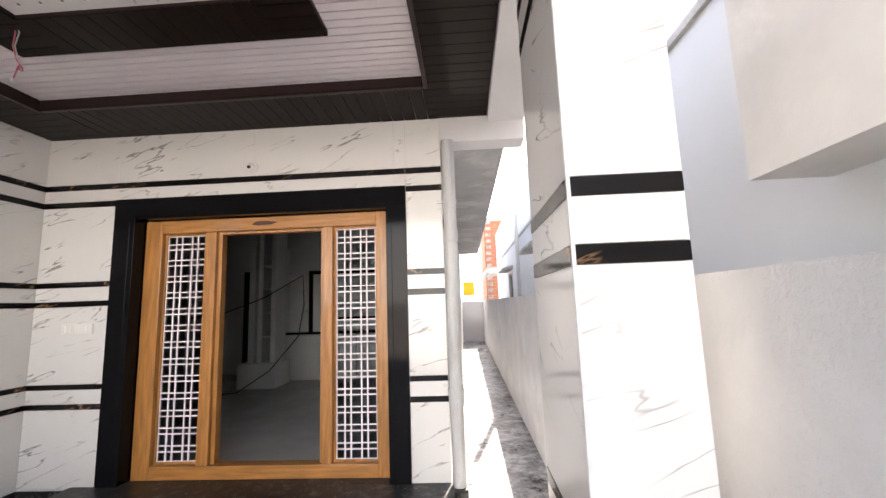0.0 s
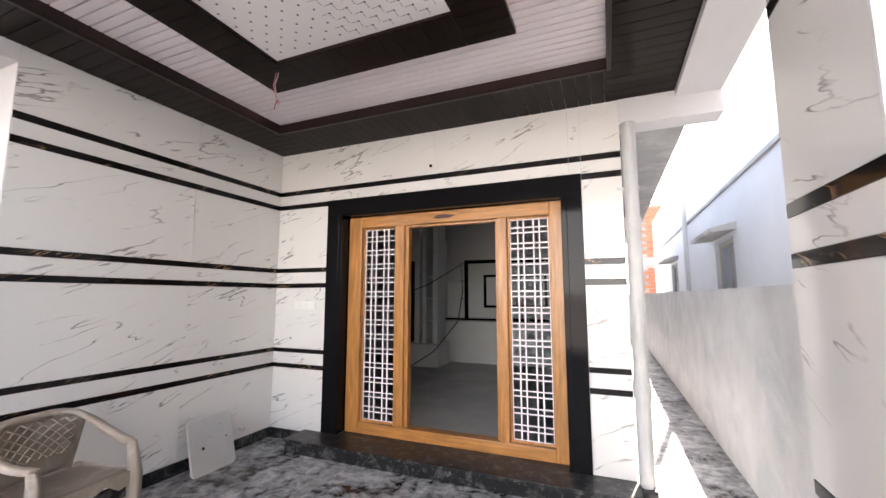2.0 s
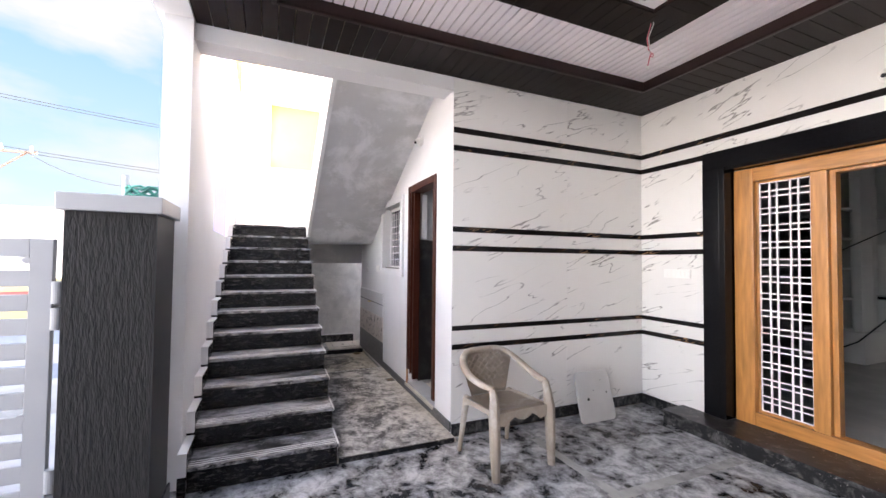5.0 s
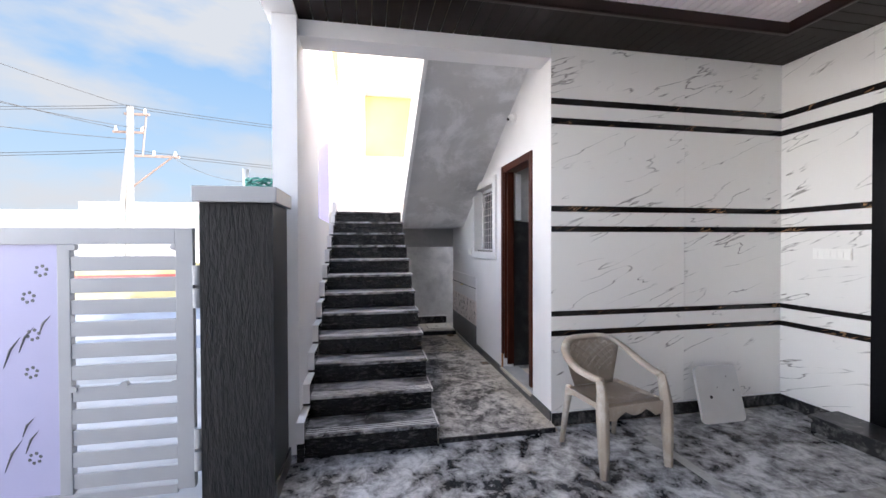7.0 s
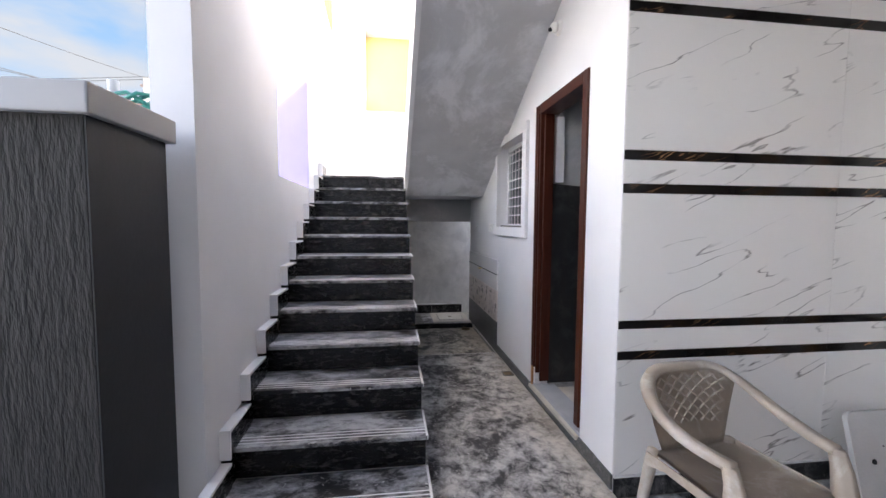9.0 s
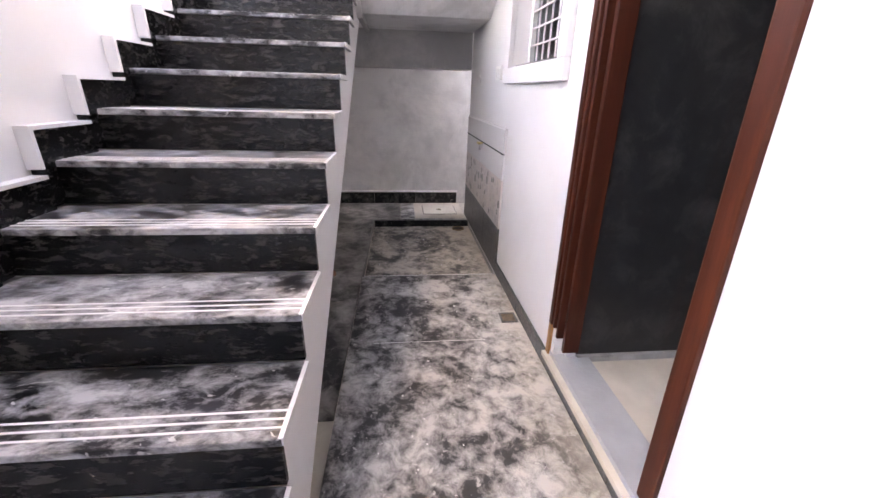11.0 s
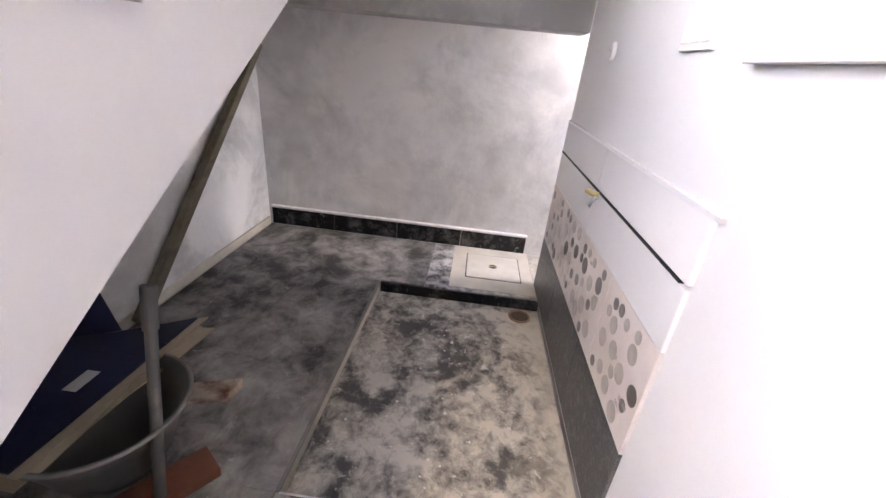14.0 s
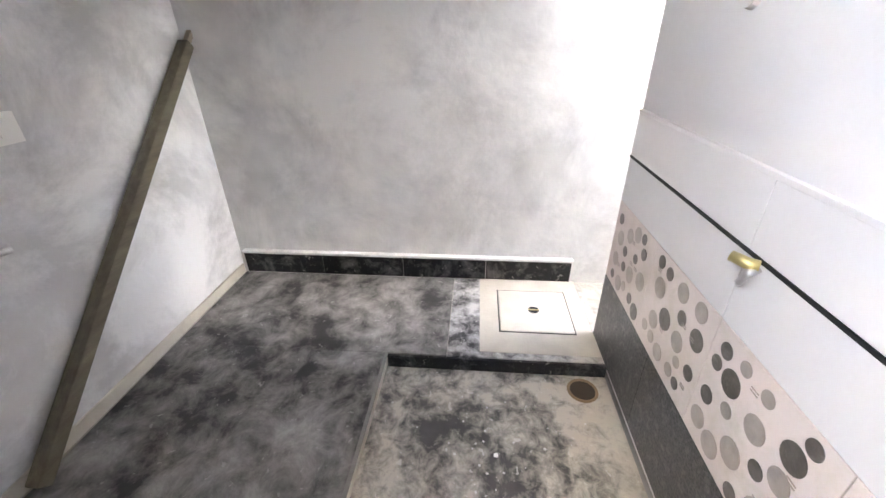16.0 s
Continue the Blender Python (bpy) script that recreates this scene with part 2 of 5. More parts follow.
M_FLOORL = mat("dust_covered_passage_floor", (0.045, 0.045, 0.046), 0.5, spec=0.3, vary=0.35, scale=16, bump=0.10, bscale=70,
               stain=(0.53, 0.52, 0.505), stain_at=(0.37, 0.66), stain_scale=16, stain_rough=0.85, patchy=0.8, specks=0.5, per_object=0.10,
               residue=((0.54, 0.495, 0.42), -2.44, -2.16))
M_FLOORD = mat("darker_dusty_stone_floor", (0.05, 0.049, 0.047), 0.5, spec=0.3, vary=0.3, scale=9, bump=0.08, bscale=60, distort=0.6,
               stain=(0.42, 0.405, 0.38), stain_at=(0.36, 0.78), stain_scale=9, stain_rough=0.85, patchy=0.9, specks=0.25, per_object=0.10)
M_PIT = mat("sandy_wash_basin_floor", (0.075, 0.073, 0.07), 0.6, vary=0.3, scale=16, bump=0.12, bscale=70,
            stain=(0.55, 0.51, 0.44), stain_at=(0.35, 0.64), stain_scale=17, stain_rough=0.85, patchy=0.9, specks=0.6,
            residue=((0.56, 0.505, 0.41), -2.44, -2.20))
M_BAND = mat("cement_dust_band", (0.36, 0.355, 0.34), 0.8, vary=0.25, scale=8, bump=0.1, bscale=60,
             stain=(0.13, 0.13, 0.13), stain_at=(0.5, 0.7), stain_scale=5)
M_STEP = mat("dusty_black_step_stone", (0.010, 0.0095, 0.010), 0.28, spec=0.3, vary=0.4, scale=30, bump=0.05, bscale=80,
             stain=(0.46, 0.45, 0.45), stain_at=(0.40, 0.66), stain_scale=20, stain_rough=0.75, patchy=0.7, specks=0.6, stretch=(1.0, 0.55, 1.0))
M_RISER = mat("black_riser_stone", (0.007, 0.0065, 0.0065), 0.22, spec=0.3, vary=0.5, scale=40, bump=0.04, bscale=80,
              stain=(0.07, 0.062, 0.058), stain_at=(0.50, 0.85), stain_scale=30, stain_rough=0.6, stretch=(1, 0.5, 1.6))
M_LINE = mat("white_grout_line", (0.72, 0.71, 0.70), 0.7, vary=0.15, scale=20)
M_WOOD = mat("varnished_teak", (0.44, 0.19, 0.048), 0.4, vary=0.38, scale=5, bump=0.06, bscale=20, stretch=(6, 6, 0.6),
             stain=(0.30, 0.12, 0.03), stain_at=(0.58, 0.75), stain_scale=3, coat=0.2)
M_WOODH = mat("varnished_teak_rail", (0.44, 0.19, 0.048), 0.4, vary=0.38, scale=5, bump=0.06, bscale=20, stretch=(0.6, 6, 6),
              stain=(0.30, 0.12, 0.03), stain_at=(0.58, 0.75), stain_scale=3, coat=0.2)
M_WOODD = mat("dark_wood_patch", (0.07, 0.022, 0.008), 0.5, vary=0.3, scale=12, stretch=(0.6, 4, 4))
M_BROWN = mat("maroon_brown_door_paint", (0.058, 0.015, 0.008), 0.42, spec=0.2, vary=0.25, scale=4, bump=0.05, bscale=30, stretch=(5, 5, 0.6),
              stain=(0.10, 0.027, 0.012), stain_at=(0.55, 0.75), stain_scale=2)
M_GRILLE = mat("pinkish_white_grille_paint", (0.84, 0.78, 0.80), 0.45, vary=0.03)
M_DARKPVC = mat("dark_brown_ceiling_panel", (0.012, 0.0072, 0.006), 0.34, spec=0.08, vary=0.15, scale=3, bump=0.02, bscale=30)
M_DARKLIP = mat("brown_ceiling_cornice", (0.022, 0.010, 0.009), 0.3, spec=0.3, vary=0.15, scale=3, bump=0.02)
M_WHITEPVC = mat("white_ceiling_panel", (0.84, 0.77, 0.79), 0.3, vary=0.02, scale=2, bump=0.01)
M_NET = mat("white_dotted_ceiling_panel", (0.84, 0.82, 0.80), 0.4, vary=0.02, scale=2, bump=0.02)
M_DOT = mat("grey_print", (0.10, 0.095, 0.09), 0.5, vary=0.1)
M_CHAIR = mat("dusty_taupe_plastic", (0.36, 0.30, 0.24), 0.45, vary=0.14, scale=7, bump=0.08, bscale=60,
              stain=(0.55, 0.51, 0.46), stain_at=(0.50, 0.72), stain_scale=5)
M_LID = mat("off_white_plastic_sheet", (0.55, 0.54, 0.52), 0.45, vary=0.06, scale=5, stain=(0.42, 0.40, 0.38), stain_at=(0.6, 0.75))
M_BLACK = mat("black_hole", (0.012, 0.012, 0.012), 0.7, vary=0.1)
M_TEXT = mat("dark_combed_texture_paint", (0.021, 0.0195, 0.019), 0.75, vary=0.35, scale=20, bump=1.0, bscale=24, spec=0.25, stretch=(2.6, 2.6, 0.62), distort=0.8)
M_SMOOTHD = mat("dark_smooth_paint", (0.020, 0.020, 0.021), 0.5, vary=0.15, scale=8, bump=0.08)
M_GATE = mat("pale_grey_gate_enamel", (0.36, 0.355, 0.35), 0.38, vary=0.05, scale=4, bump=0.03,
             stain=(0.38, 0.365, 0.35), stain_at=(0.6, 0.75), stain_scale=3)
M_GATEP = mat("lavender_gate_sheet", (0.40, 0.38, 0.52), 0.35, vary=0.03, scale=3, bump=0.02)
M_STEEL = mat("galvanised_steel", (0.55, 0.55, 0.56), 0.4, metal=0.9, vary=0.1, scale=20)
M_RIM = mat("mortar_grey_rim", (0.22, 0.215, 0.20), 0.7, vary=0.25, scale=12, bump=0.3, bscale=50)
M_DULL = mat("dull_iron_pan", (0.115, 0.112, 0.105), 0.5, metal=0.3, vary=0.25, scale=6, bump=0.1, stain=(0.22, 0.21, 0.19), stain_at=(0.52, 0.7), stain_scale=4)
M_PIPE = mat("grey_painted_pvc", (0.56, 0.555, 0.545), 0.5, vary=0.10, scale=6, bump=0.15, bscale=40, stretch=(4, 4, 0.5),
             stain=(0.40, 0.395, 0.385), stain_at=(0.5, 0.7), stain_scale=3)
M_POLE = mat("old_timber_pole", (0.13, 0.11, 0.075), 0.7, vary=0.3, scale=8, bump=0.25, bscale=30, stretch=(0.8, 5, 5))
M_RAWWOOD = mat("rough_cut_wood", (0.42, 0.34, 0.26), 0.8, vary=0.3, scale=9, bump=0.4, bscale=40, stain=(0.14, 0.06, 0.035), stain_at=(0.5, 0.62), stain_scale=4)
M_REDWOOD = mat("red_brown_board", (0.14, 0.05, 0.025), 0.7, vary=0.35, scale=9, bump=0.3)
M_BLUE = mat("navy_carton_print", (0.006, 0.009, 0.05), 0.5, vary=0.2, scale=5, bump=0.1, stain=(0.30, 0.32, 0.42), stain_at=(0.66, 0.72), stain_scale=45)
M_CARD = mat("brown_carton", (0.40, 0.33, 0.24), 0.8, vary=0.12, scale=6, bump=0.15)
M_TAPE = mat("beige_tape", (0.52, 0.45, 0.34), 0.4, vary=0.1)
M_WHITEPL = mat("white_switch_plastic", (0.82, 0.80, 0.76), 0.3, vary=0.02)
M_LENS = mat("dark_lens", (0.01, 0.01, 0.01), 0.1, vary=0.05)
M_WTILE = mat("plain_white_wall_tile", (0.78, 0.765, 0.76), 0.15, vary=0.03, scale=1.5, bump=0.03)
M_PINKTILE = mat("pinkish_white_printed_tile", (0.74, 0.66, 0.62), 0.25, vary=0.08, scale=6, bump=0.06, stain=(0.66, 0.60, 0.52), stain_at=(0.5, 0.7), stain_scale=9)
M_GREYTILE = mat("speckled_dark_grey_tile", (0.065, 0.066, 0.064), 0.4, vary=0.75, scale=130, bump=0.1, bscale=90, detail=3, stain=(0.17, 0.165, 0.155), stain_at=(0.5, 0.7), stain_scale=40)
M_DOTD = mat("dark_brown_disc", (0.115, 0.10, 0.085), 0.35, vary=0.3, scale=25, stain=(0.22, 0.2, 0.17), stain_at=(0.52, 0.7), stain_scale=18)
M_DOTL = mat("taupe_disc", (0.36, 0.31, 0.27), 0.35, vary=0.18, scale=25)
M_SAND = mat("cream_cement", (0.55, 0.51, 0.43), 0.85, vary=0.14, scale=7, bump=0.15)
M_COVER = mat("white_manhole_cover", (0.58, 0.545, 0.47), 0.7, vary=0.10, scale=9, bump=0.12, stain=(0.45, 0.41, 0.34), stain_at=(0.55, 0.72), stain_scale=7)
M_BRASS = mat("pale_brass_tap", (0.55, 0.46, 0.22), 0.35, metal=0.7, vary=0.2, scale=30)
M_YELLOW = mat("pale_yellow_paint", (0.66, 0.52, 0.20), 0.7, vary=0.03)
M_YELLOWS = mat("bright_yellow_paint", (0.80, 0.42, 0.005), 0.6, vary=0.04)
M_PINKW = mat("pink_insulated_wire", (0.62, 0.14, 0.19), 0.5, vary=0.1)
M_WIRE = mat("black_cable", (0.01, 0.01, 0.01), 0.5, vary=0.1)
M_ROOMW = mat("interior_white_putty", (0.66, 0.65, 0.63), 0.75, vary=0.05, scale=2, bump=0.1)
M_ROOMF = mat("unfinished_cement_floor", (0.46, 0.455, 0.44), 0.6, vary=0.14, scale=2.5, bump=0.1, stain=(0.56, 0.55, 0.53), stain_at=(0.5, 0.68))
M_GROUND = mat("dry_earth_ground", (0.34, 0.29, 0.23), 0.95, vary=0.2, scale=1.2, bump=0.4, bscale=12, stain=(0.42, 0.38, 0.32), stain_at=(0.5, 0.65), stain_scale=0.5)
M_ROAD = mat("pale_concrete_road", (0.30, 0.29, 0.275), 0.9, vary=0.14, scale=1.5, bump=0.2, bscale=30, stain=(0.23, 0.225, 0.21), stain_at=(0.5, 0.7))
M_DRIVE = mat("grey_driveway_tile", (0.36, 0.355, 0.35), 0.7, vary=0.14, scale=3, bump=0.15)
M_GREEN = mat("mint_green_facade", (0.22, 0.40, 0.33), 0.8, vary=0.05, scale=0.5)
M_FACADE = mat("white_facade", (0.40, 0.395, 0.385), 0.8, vary=0.05, scale=0.6)
M_NEIGH = mat("pale_blue_grey_neighbour_wall", (0.68, 0.71, 0.74), 0.8, vary=0.05, scale=1.2, bump=0.1)
M_BRICK = mat("red_brick", (0.42, 0.17, 0.10), 0.85, vary=0.2, scale=6, bump=0.3, per_object=0.2)
M_CONC = mat("spun_concrete_pole", (0.22, 0.21, 0.195), 0.85, vary=0.1, scale=4)
M_IRON = mat("rusty_crossarm_iron", (0.16, 0.11, 0.09), 0.7, vary=0.3, scale=10)
M_HOSE = mat("teal_green_hose", (0.03, 0.22, 0.17), 0.5, vary=0.15)
M_PANE = glass("window_pane", (0.55, 0.6, 0.62))
M_POSTR = mat("red_banner_print", (0.50, 0.12, 0.10), 0.6, vary=0.1)
M_POSTY = mat("yellow_banner_print", (0.62, 0.50, 0.24), 0.6, vary=0.1)
M_POSTB = mat("blue_grey_banner_print", (0.30, 0.34, 0.42), 0.6, vary=0.1)
M_POSTW = mat("pale_banner_print", (0.55, 0.55, 0.54), 0.6, vary=0.1)


# ---- builders ----
def bx(bm, a, b, bevel=0.0):
    """A box from corner a to corner b, with its edges eased."""
    r = bmesh.ops.create_cube(bm, size=1)
    vs = r["verts"]
    for v in vs:
        v.co = Vector([(p + q) / 2 + c * (q - p) for p, q, c in zip(a, b, v.co)])
    if bevel:
        es = list({e for v in vs for e in v.link_edges})
        bmesh.ops.bevel(bm, geom=es, offset=bevel, segments=2, affect='EDGES', profile=0.6)


def cyl(bm, p, q, r, r2=None, seg=16):
    """A round bar from p to q."""
    p, q = Vector(p), Vector(q)
    d = q - p
    m = Matrix.Translation((p + q) / 2) @ d.to_track_quat("Z", "Y").to_matrix().to_4x4()
    bmesh.ops.create_cone(bm, cap_ends=True, segments=seg, radius1=r, radius2=r if r2 is None else r2, depth=d.length, matrix=m)


def prism(bm, pts, axis, lo, hi):
    """A slab whose outline is pts, pushed along an axis from lo to hi."""
    def at(p, h):
        return {"x": (h, p[0], p[1]), "y": (p[0], h, p[1]), "z": (p[0], p[1], h)}[axis]
    a = [bm.verts.new(at(p, lo)) for p in pts]
    b = [bm.verts.new(at(p, hi)) for p in pts]
    bm.faces.new(a)
    bm.faces.new(b[::-1])
    for i in range(len(pts)):
        j = (i + 1) % len(pts)
        bm.faces.new((a[i], b[i], b[j], a[j]))
    bmesh.ops.recalc_face_normals(bm, faces=bm.faces[:])


def tube(bm, pts, r, seg=8):
    """A bent tube through pts."""
    rings = []
    for i, p in enumerate(pts):
        d = (Vector(pts[min(i + 1, len(pts) - 1)]) - Vector(pts[max(i - 1, 0)])).normalized()
        q = d.to_track_quat("Z", "Y")
        rr = r[i] if isinstance(r, (list, tuple)) else r
        rings.append([bm.verts.new(Vector(p) + q @ Vector((rr * math.cos(2 * math.pi * k / seg), rr * math.sin(2 * math.pi * k / seg), 0))) for k in range(seg)])
    for a, b in zip(rings, rings[1:]):
        for k in range(seg):
            bm.faces.new((a[k], a[(k + 1) % seg], b[(k + 1) % seg], b[k]))
    bm.faces.new(rings[0][::-1])
    bm.faces.new(rings[-1])
    bmesh.ops.recalc_face_normals(bm, faces=bm.faces[:])


def mesh_of(name, bm, material, smooth=False):
    me = bpy.data.meshes.new(name)
    bm.to_mesh(me)
    bm.free()
    me.materials.append(material)
    if smooth:
        for p in me.polygons:
            p.use_smooth = True
    return me


def part(name, bm, material, parent=None, label="", smooth=False):
    """One mesh object, under a thing or under a part."""
    ob = new(name, mesh_of(name, bm, material, smooth))
    ob.parent = parent
    if label:
        ob["label"] = label
    return ob


def piece(name, me, parent, loc):
    """A repeat of a shared mesh, set at loc under its parent."""
    ob = new(name, me)
    ob.parent = parent
    ob.location = loc
    return ob


def thing(name, loc, label, category, group="", rz=0.0):
    ob = new(name)
    ob.empty_display_size = 0.1
    ob.matrix_world = pose(*loc, 0, 0, rz)
    return tagged(ob, label, category, group)


def boxes(*ab, bevel=0.0):
    bm = bmesh.new()
    for a, b in ab:
        bx(bm, a, b, bevel)
    return bm


def setting(name, bm, material, label, category):
    return tagged(part(name, bm, material), label, category, kind="structure")


_shared = {}


def block(size, material, bevel=0.002):
    """The shared mesh of a block of that size, its corner at the origin."""
    key = (tuple(round(s, 4) for s in size), material.name)
    if key not in _shared:
        _shared[key] = mesh_of("block", boxes(((0, 0, 0), size), bevel=bevel), material)
    return _shared[key]


# ---- structure ----
W = -2.18          # face of the white wall
YS, YO = -3.12, -4.06   # inner edge of the stair; inner face of its outer wall
XF = -4.06         # far wall under the landing
PF = 0.035         # passage floor
ZC = 2.995          # underside of the ceiling's border
XE = 3.45          # right end of the house front
XA = -3.63         # corner where the back alley begins
PB0, PB1 = -3.43, -2.16   # sunken wash basin
XC = 4.25          # compound wall

ground = setting("ground", boxes(((-600, -600, -0.30), (600, 600, -0.16))), M_GROUND, "dry earth ground around the plot", "ground")
road = setting("road", boxes(((-14, -60, -0.155), (-2.0, 60, -0.10))), M_ROAD, "pale concrete street beyond the gate", "road")
setting("driveway", boxes(((0.2, -9.0, -0.15), (XC, -4.3, -0.004)), ((-2.0, -9.0, -0.15), (0.2, -4.6, -0.06))), M_DRIVE, "grey paved forecourt outside the porch", "driveway")
floor = setting("floor", boxes(((0.0, -4.3, -0.15), (XE, 0.0, -0.012)), ((XE, -4.3, -0.15), (XC, 12.2, -0.012))), M_BAND, "bedding of the black granite porch floor", "floor")
passage = setting("floor_passage", boxes(((XF, YO, -0.15), (0.10, YS + 0.02, PF - 0.012)), ((PB1, YS + 0.02, -0.15), (0.10, W, PF - 0.012)),
                                         ((XF, YS + 0.02, -0.15), (PB0, W, PF - 0.012)), ((PB0, YS + 0.02, -0.15), (PB1, W, -0.04)), ((XF, W, -0.15), (XA, 12.2, PF - 0.012))),
                  M_SAND, "raised passage floor beside the stair", "floor")

# the house front with the doorway
wall_front = setting("wall_front", boxes(((0.0, 0.012, 0), (0.80, 0.23, 3.1)), ((3.03, 0.012, 0), (XE, 0.23, 3.1)), ((0.80, 0.012, 2.30), (3.03, 0.23, 3.1))),
                     M_WHITE, "front wall clad in white marble-look tiles", "wall")
wall_left = setting("wall_left", boxes(((-0.16, W, 0), (-0.012, 0.23, 3.1))), M_WHITE, "porch side wall clad in white marble-look tiles", "wall")
wall_white = setting("wall_white", boxes(((XA, W, 0), (-2.19, W + 0.15, 3.6)), ((-1.41, W, 0), (-1.16, W + 0.15, 3.6)), ((-2.19, W, 0), (-1.41, W + 0.15, 1.34)),
                                         ((-2.19, W, 2.12), (-1.41, W + 0.15, 3.6)), ((-1.16, W, 2.25), (-0.36, W + 0.15, 3.6)), ((-0.36, W, 0), (-0.16, W + 0.15, 3.6)),
                                         ((-0.16, W - 0.004, 0), (-0.003, W + 0.02, 3.1)), ((-1.16, W, 0), (-0.36, W + 0.15, 0.11))),
                     M_WHITE, "white painted wall with a door and a small window", "wall")
setting("wall_parapet", boxes(((XA, W, 3.6), (-0.16, W + 0.15, 4.42)), ((XF, W, 4.05), (XA, W + 0.15, 4.42))), M_WHITE, "white parapet wall of the roof terrace", "wall")
# stair well walls
setting("wall_far", boxes(((XF - 0.2, YO - 0.3, 0), (XF, W + 0.15, 1.75)), ((XF - 0.2, W + 0.15, 0), (XF, 12.2, 1.7))), M_FARPL, "mottled grey plastered wall under the landing", "wall")
setting("wall_far_upper", boxes(((XF - 0.2, YO - 0.3, 1.75), (XF, W + 0.15, 2.94)), ((XF - 0.2, YO - 0.3, 2.94), (XF, -3.62, 4.04)), ((XF - 0.2, -2.80, 2.94), (XF, W + 0.15, 4.04)),
                               ((XF - 0.2, YO - 0.3, 4.04), (XF, W + 0.15, 5.6))), M_WHITE, "white painted wall above the landing", "wall")
setting("wall_niche", boxes(((XF - 0.26, -3.66, 2.9), (XF - 0.2, -2.76, 4.08))), M_YELLOW, "pale yellow back of a wall recess", "wall")
setting("wall_stair_outer", boxes(((XF, YO - 0.3, 1.70), (-2.24, YO, 5.6)), ((-1.16, YO - 0.16, 1.70), (0.07, YO, 3.1)), ((XF, YO - 0.3, 0.9), (-1.16, YO, 1.70)), ((-1.16, YO - 0.16, 0.9), (0.07, YO, 1.70)),
                                  ((-0.8, YO - 0.16, 0), (0.07, YO, 0.9)), ((-2.24, YO - 0.3, 3.9), (-1.16, YO, 5.6)), ((-1.16, YO - 0.16, 3.1), (-0.2, YO, 5.6))),
        M_WHITE, "white outer wall of the stair with an open window gap", "wall")
setting("wall_stair_lower", boxes(((XF, YO - 0.3, 0), (-0.8, YO, 0.9))), M_WHITE, "pale plastered wall under the stair", "wall")
bm = bmesh.new()
prism(bm, [(-0.62, PF + 0.002), (XF + 0.002, PF + 0.002), (XF + 0.002, 1.38), (-3.84, 1.38), (-3.63, 1.38), (-3.63, 1.685), (-3.10, 1.685)], "y", YO, YO + 0.0025)
setting("wall_under_stair", bm, M_UNDER, "mottled grey plaster under the stair", "wall")
bm = bmesh.new()
prism(bm, [(-2.244, 1.705), (-2.244, 3.9), (-2.236, 3.9), (-2.236, 1.705)], "y", YO - 0.3, YO - 0.003)
setting("trim_lilac_reveal", bm, M_LILAC, "lilac painted reveal of the stair window gap", "trim")
bm = bmesh.new()
prism(bm, [(-4.05, 3.92), (-3.52, 3.96), (-2.42, 4.12), (-1.7, 5.4), (-4.05, 5.4)], "y", YO + 0.002, YO + 0.006)
setting("trim_yellow", bm, M_YELLOWS, "bright yellow painted wedge on the stair wall", "trim")

setting("wall_alley", boxes(((XA, W + 0.15, 0), (XA + 0.15, 12.2, 3.3))), M_WHITE, "white side wall along the narrow back alley", "wall")

# side passage and neighbours
setting("wall_side", boxes(((XE - 0.2, 0.23, 0), (XE, 12.2, 3.1))), M_WHITE, "white side wall of the house", "wall")
compound = setting("wall_compound", boxes(((XC, -9.0, 0), (XC + 0.13, 12.2, 1.505))), M_ROUGHPL, "rough grey plastered compound wall", "wall")
setting("wall_passage_end", boxes(((XE - 0.2, 12.2, 0), (XC + 0.13, 12.35, 1.5))), M_WHITE, "white low wall closing the side passage", "wall")
setting("wall_compound_back", boxes(((0.9, -9.15, 0), (XC + 0.13, -9.0, 1.5))), M_PLASTER, "plastered compound wall behind the forecourt", "wall")
setting("beam_front", boxes(((-0.20, YO, 2.88), (0.004, W - 0.004, 3.1)), ((-0.2, YO - 0.20, 2.985), (4.15, YO, 3.3))), M_WHITE, "white painted porch beam over the stair", "beam")
setting("beam_side", boxes(((3.85, YO, 2.945), (4.15, 0.0, 3.3)), ((XE, 0.0, 2.78), (4.15, 0.20, 3.3))), M_WHITE, "white painted edge beam of the porch roof", "beam")
setting("ceiling_passage", boxes(((XE, 0.20, 2.97), (4.02, 9.5, 3.2))), M_CEMENT, "grey underside of the roof over the side passage", "ceiling")
setting("roof_slab", boxes(((-0.2, YO, 3.3), (4.15, 12.2, 3.45)), ((XA, W + 0.15, 3.3), (-0.2, 12.2, 3.45))), M_CEMENT, "concrete roof slab of the house", "roof")

# upper flight, landing and its beam
bm = bmesh.new()
prism(bm, [(-2.90, 1.69), (-0.20, 3.12), (-0.20, 3.42), (-2.90, 1.99)], "y", -3.085, W - 0.003)
prism(bm, [(-3.62, 1.69), (-2.90, 1.69), (-2.90, 1.88), (-3.62, 1.88)], "y", -3.085, W - 0.003)
prism(bm, [(XF + 0.003, 1.72), (-3.62, 1.72), (-3.62, 1.88), (XF + 0.003, 1.88)], "y", YO + 0.003, W - 0.003)
setting("ceiling_upper_flight", bm, M_SOFFIT, "grey putty underside of the upper stair flight", "ceiling")
setting("trim_flight_edge", boxes(((-3.62, -3.12, 1.66), (-2.90, -3.085, 1.87))), M_CEMENT, "grey edge strip of the landing", "trim")
bm = bmesh.new()
prism(bm, [(-2.90, 1.66), (-0.20, 3.09), (-0.20, 3.60), (-2.90, 2.17)], "y", -3.125, -3.085)
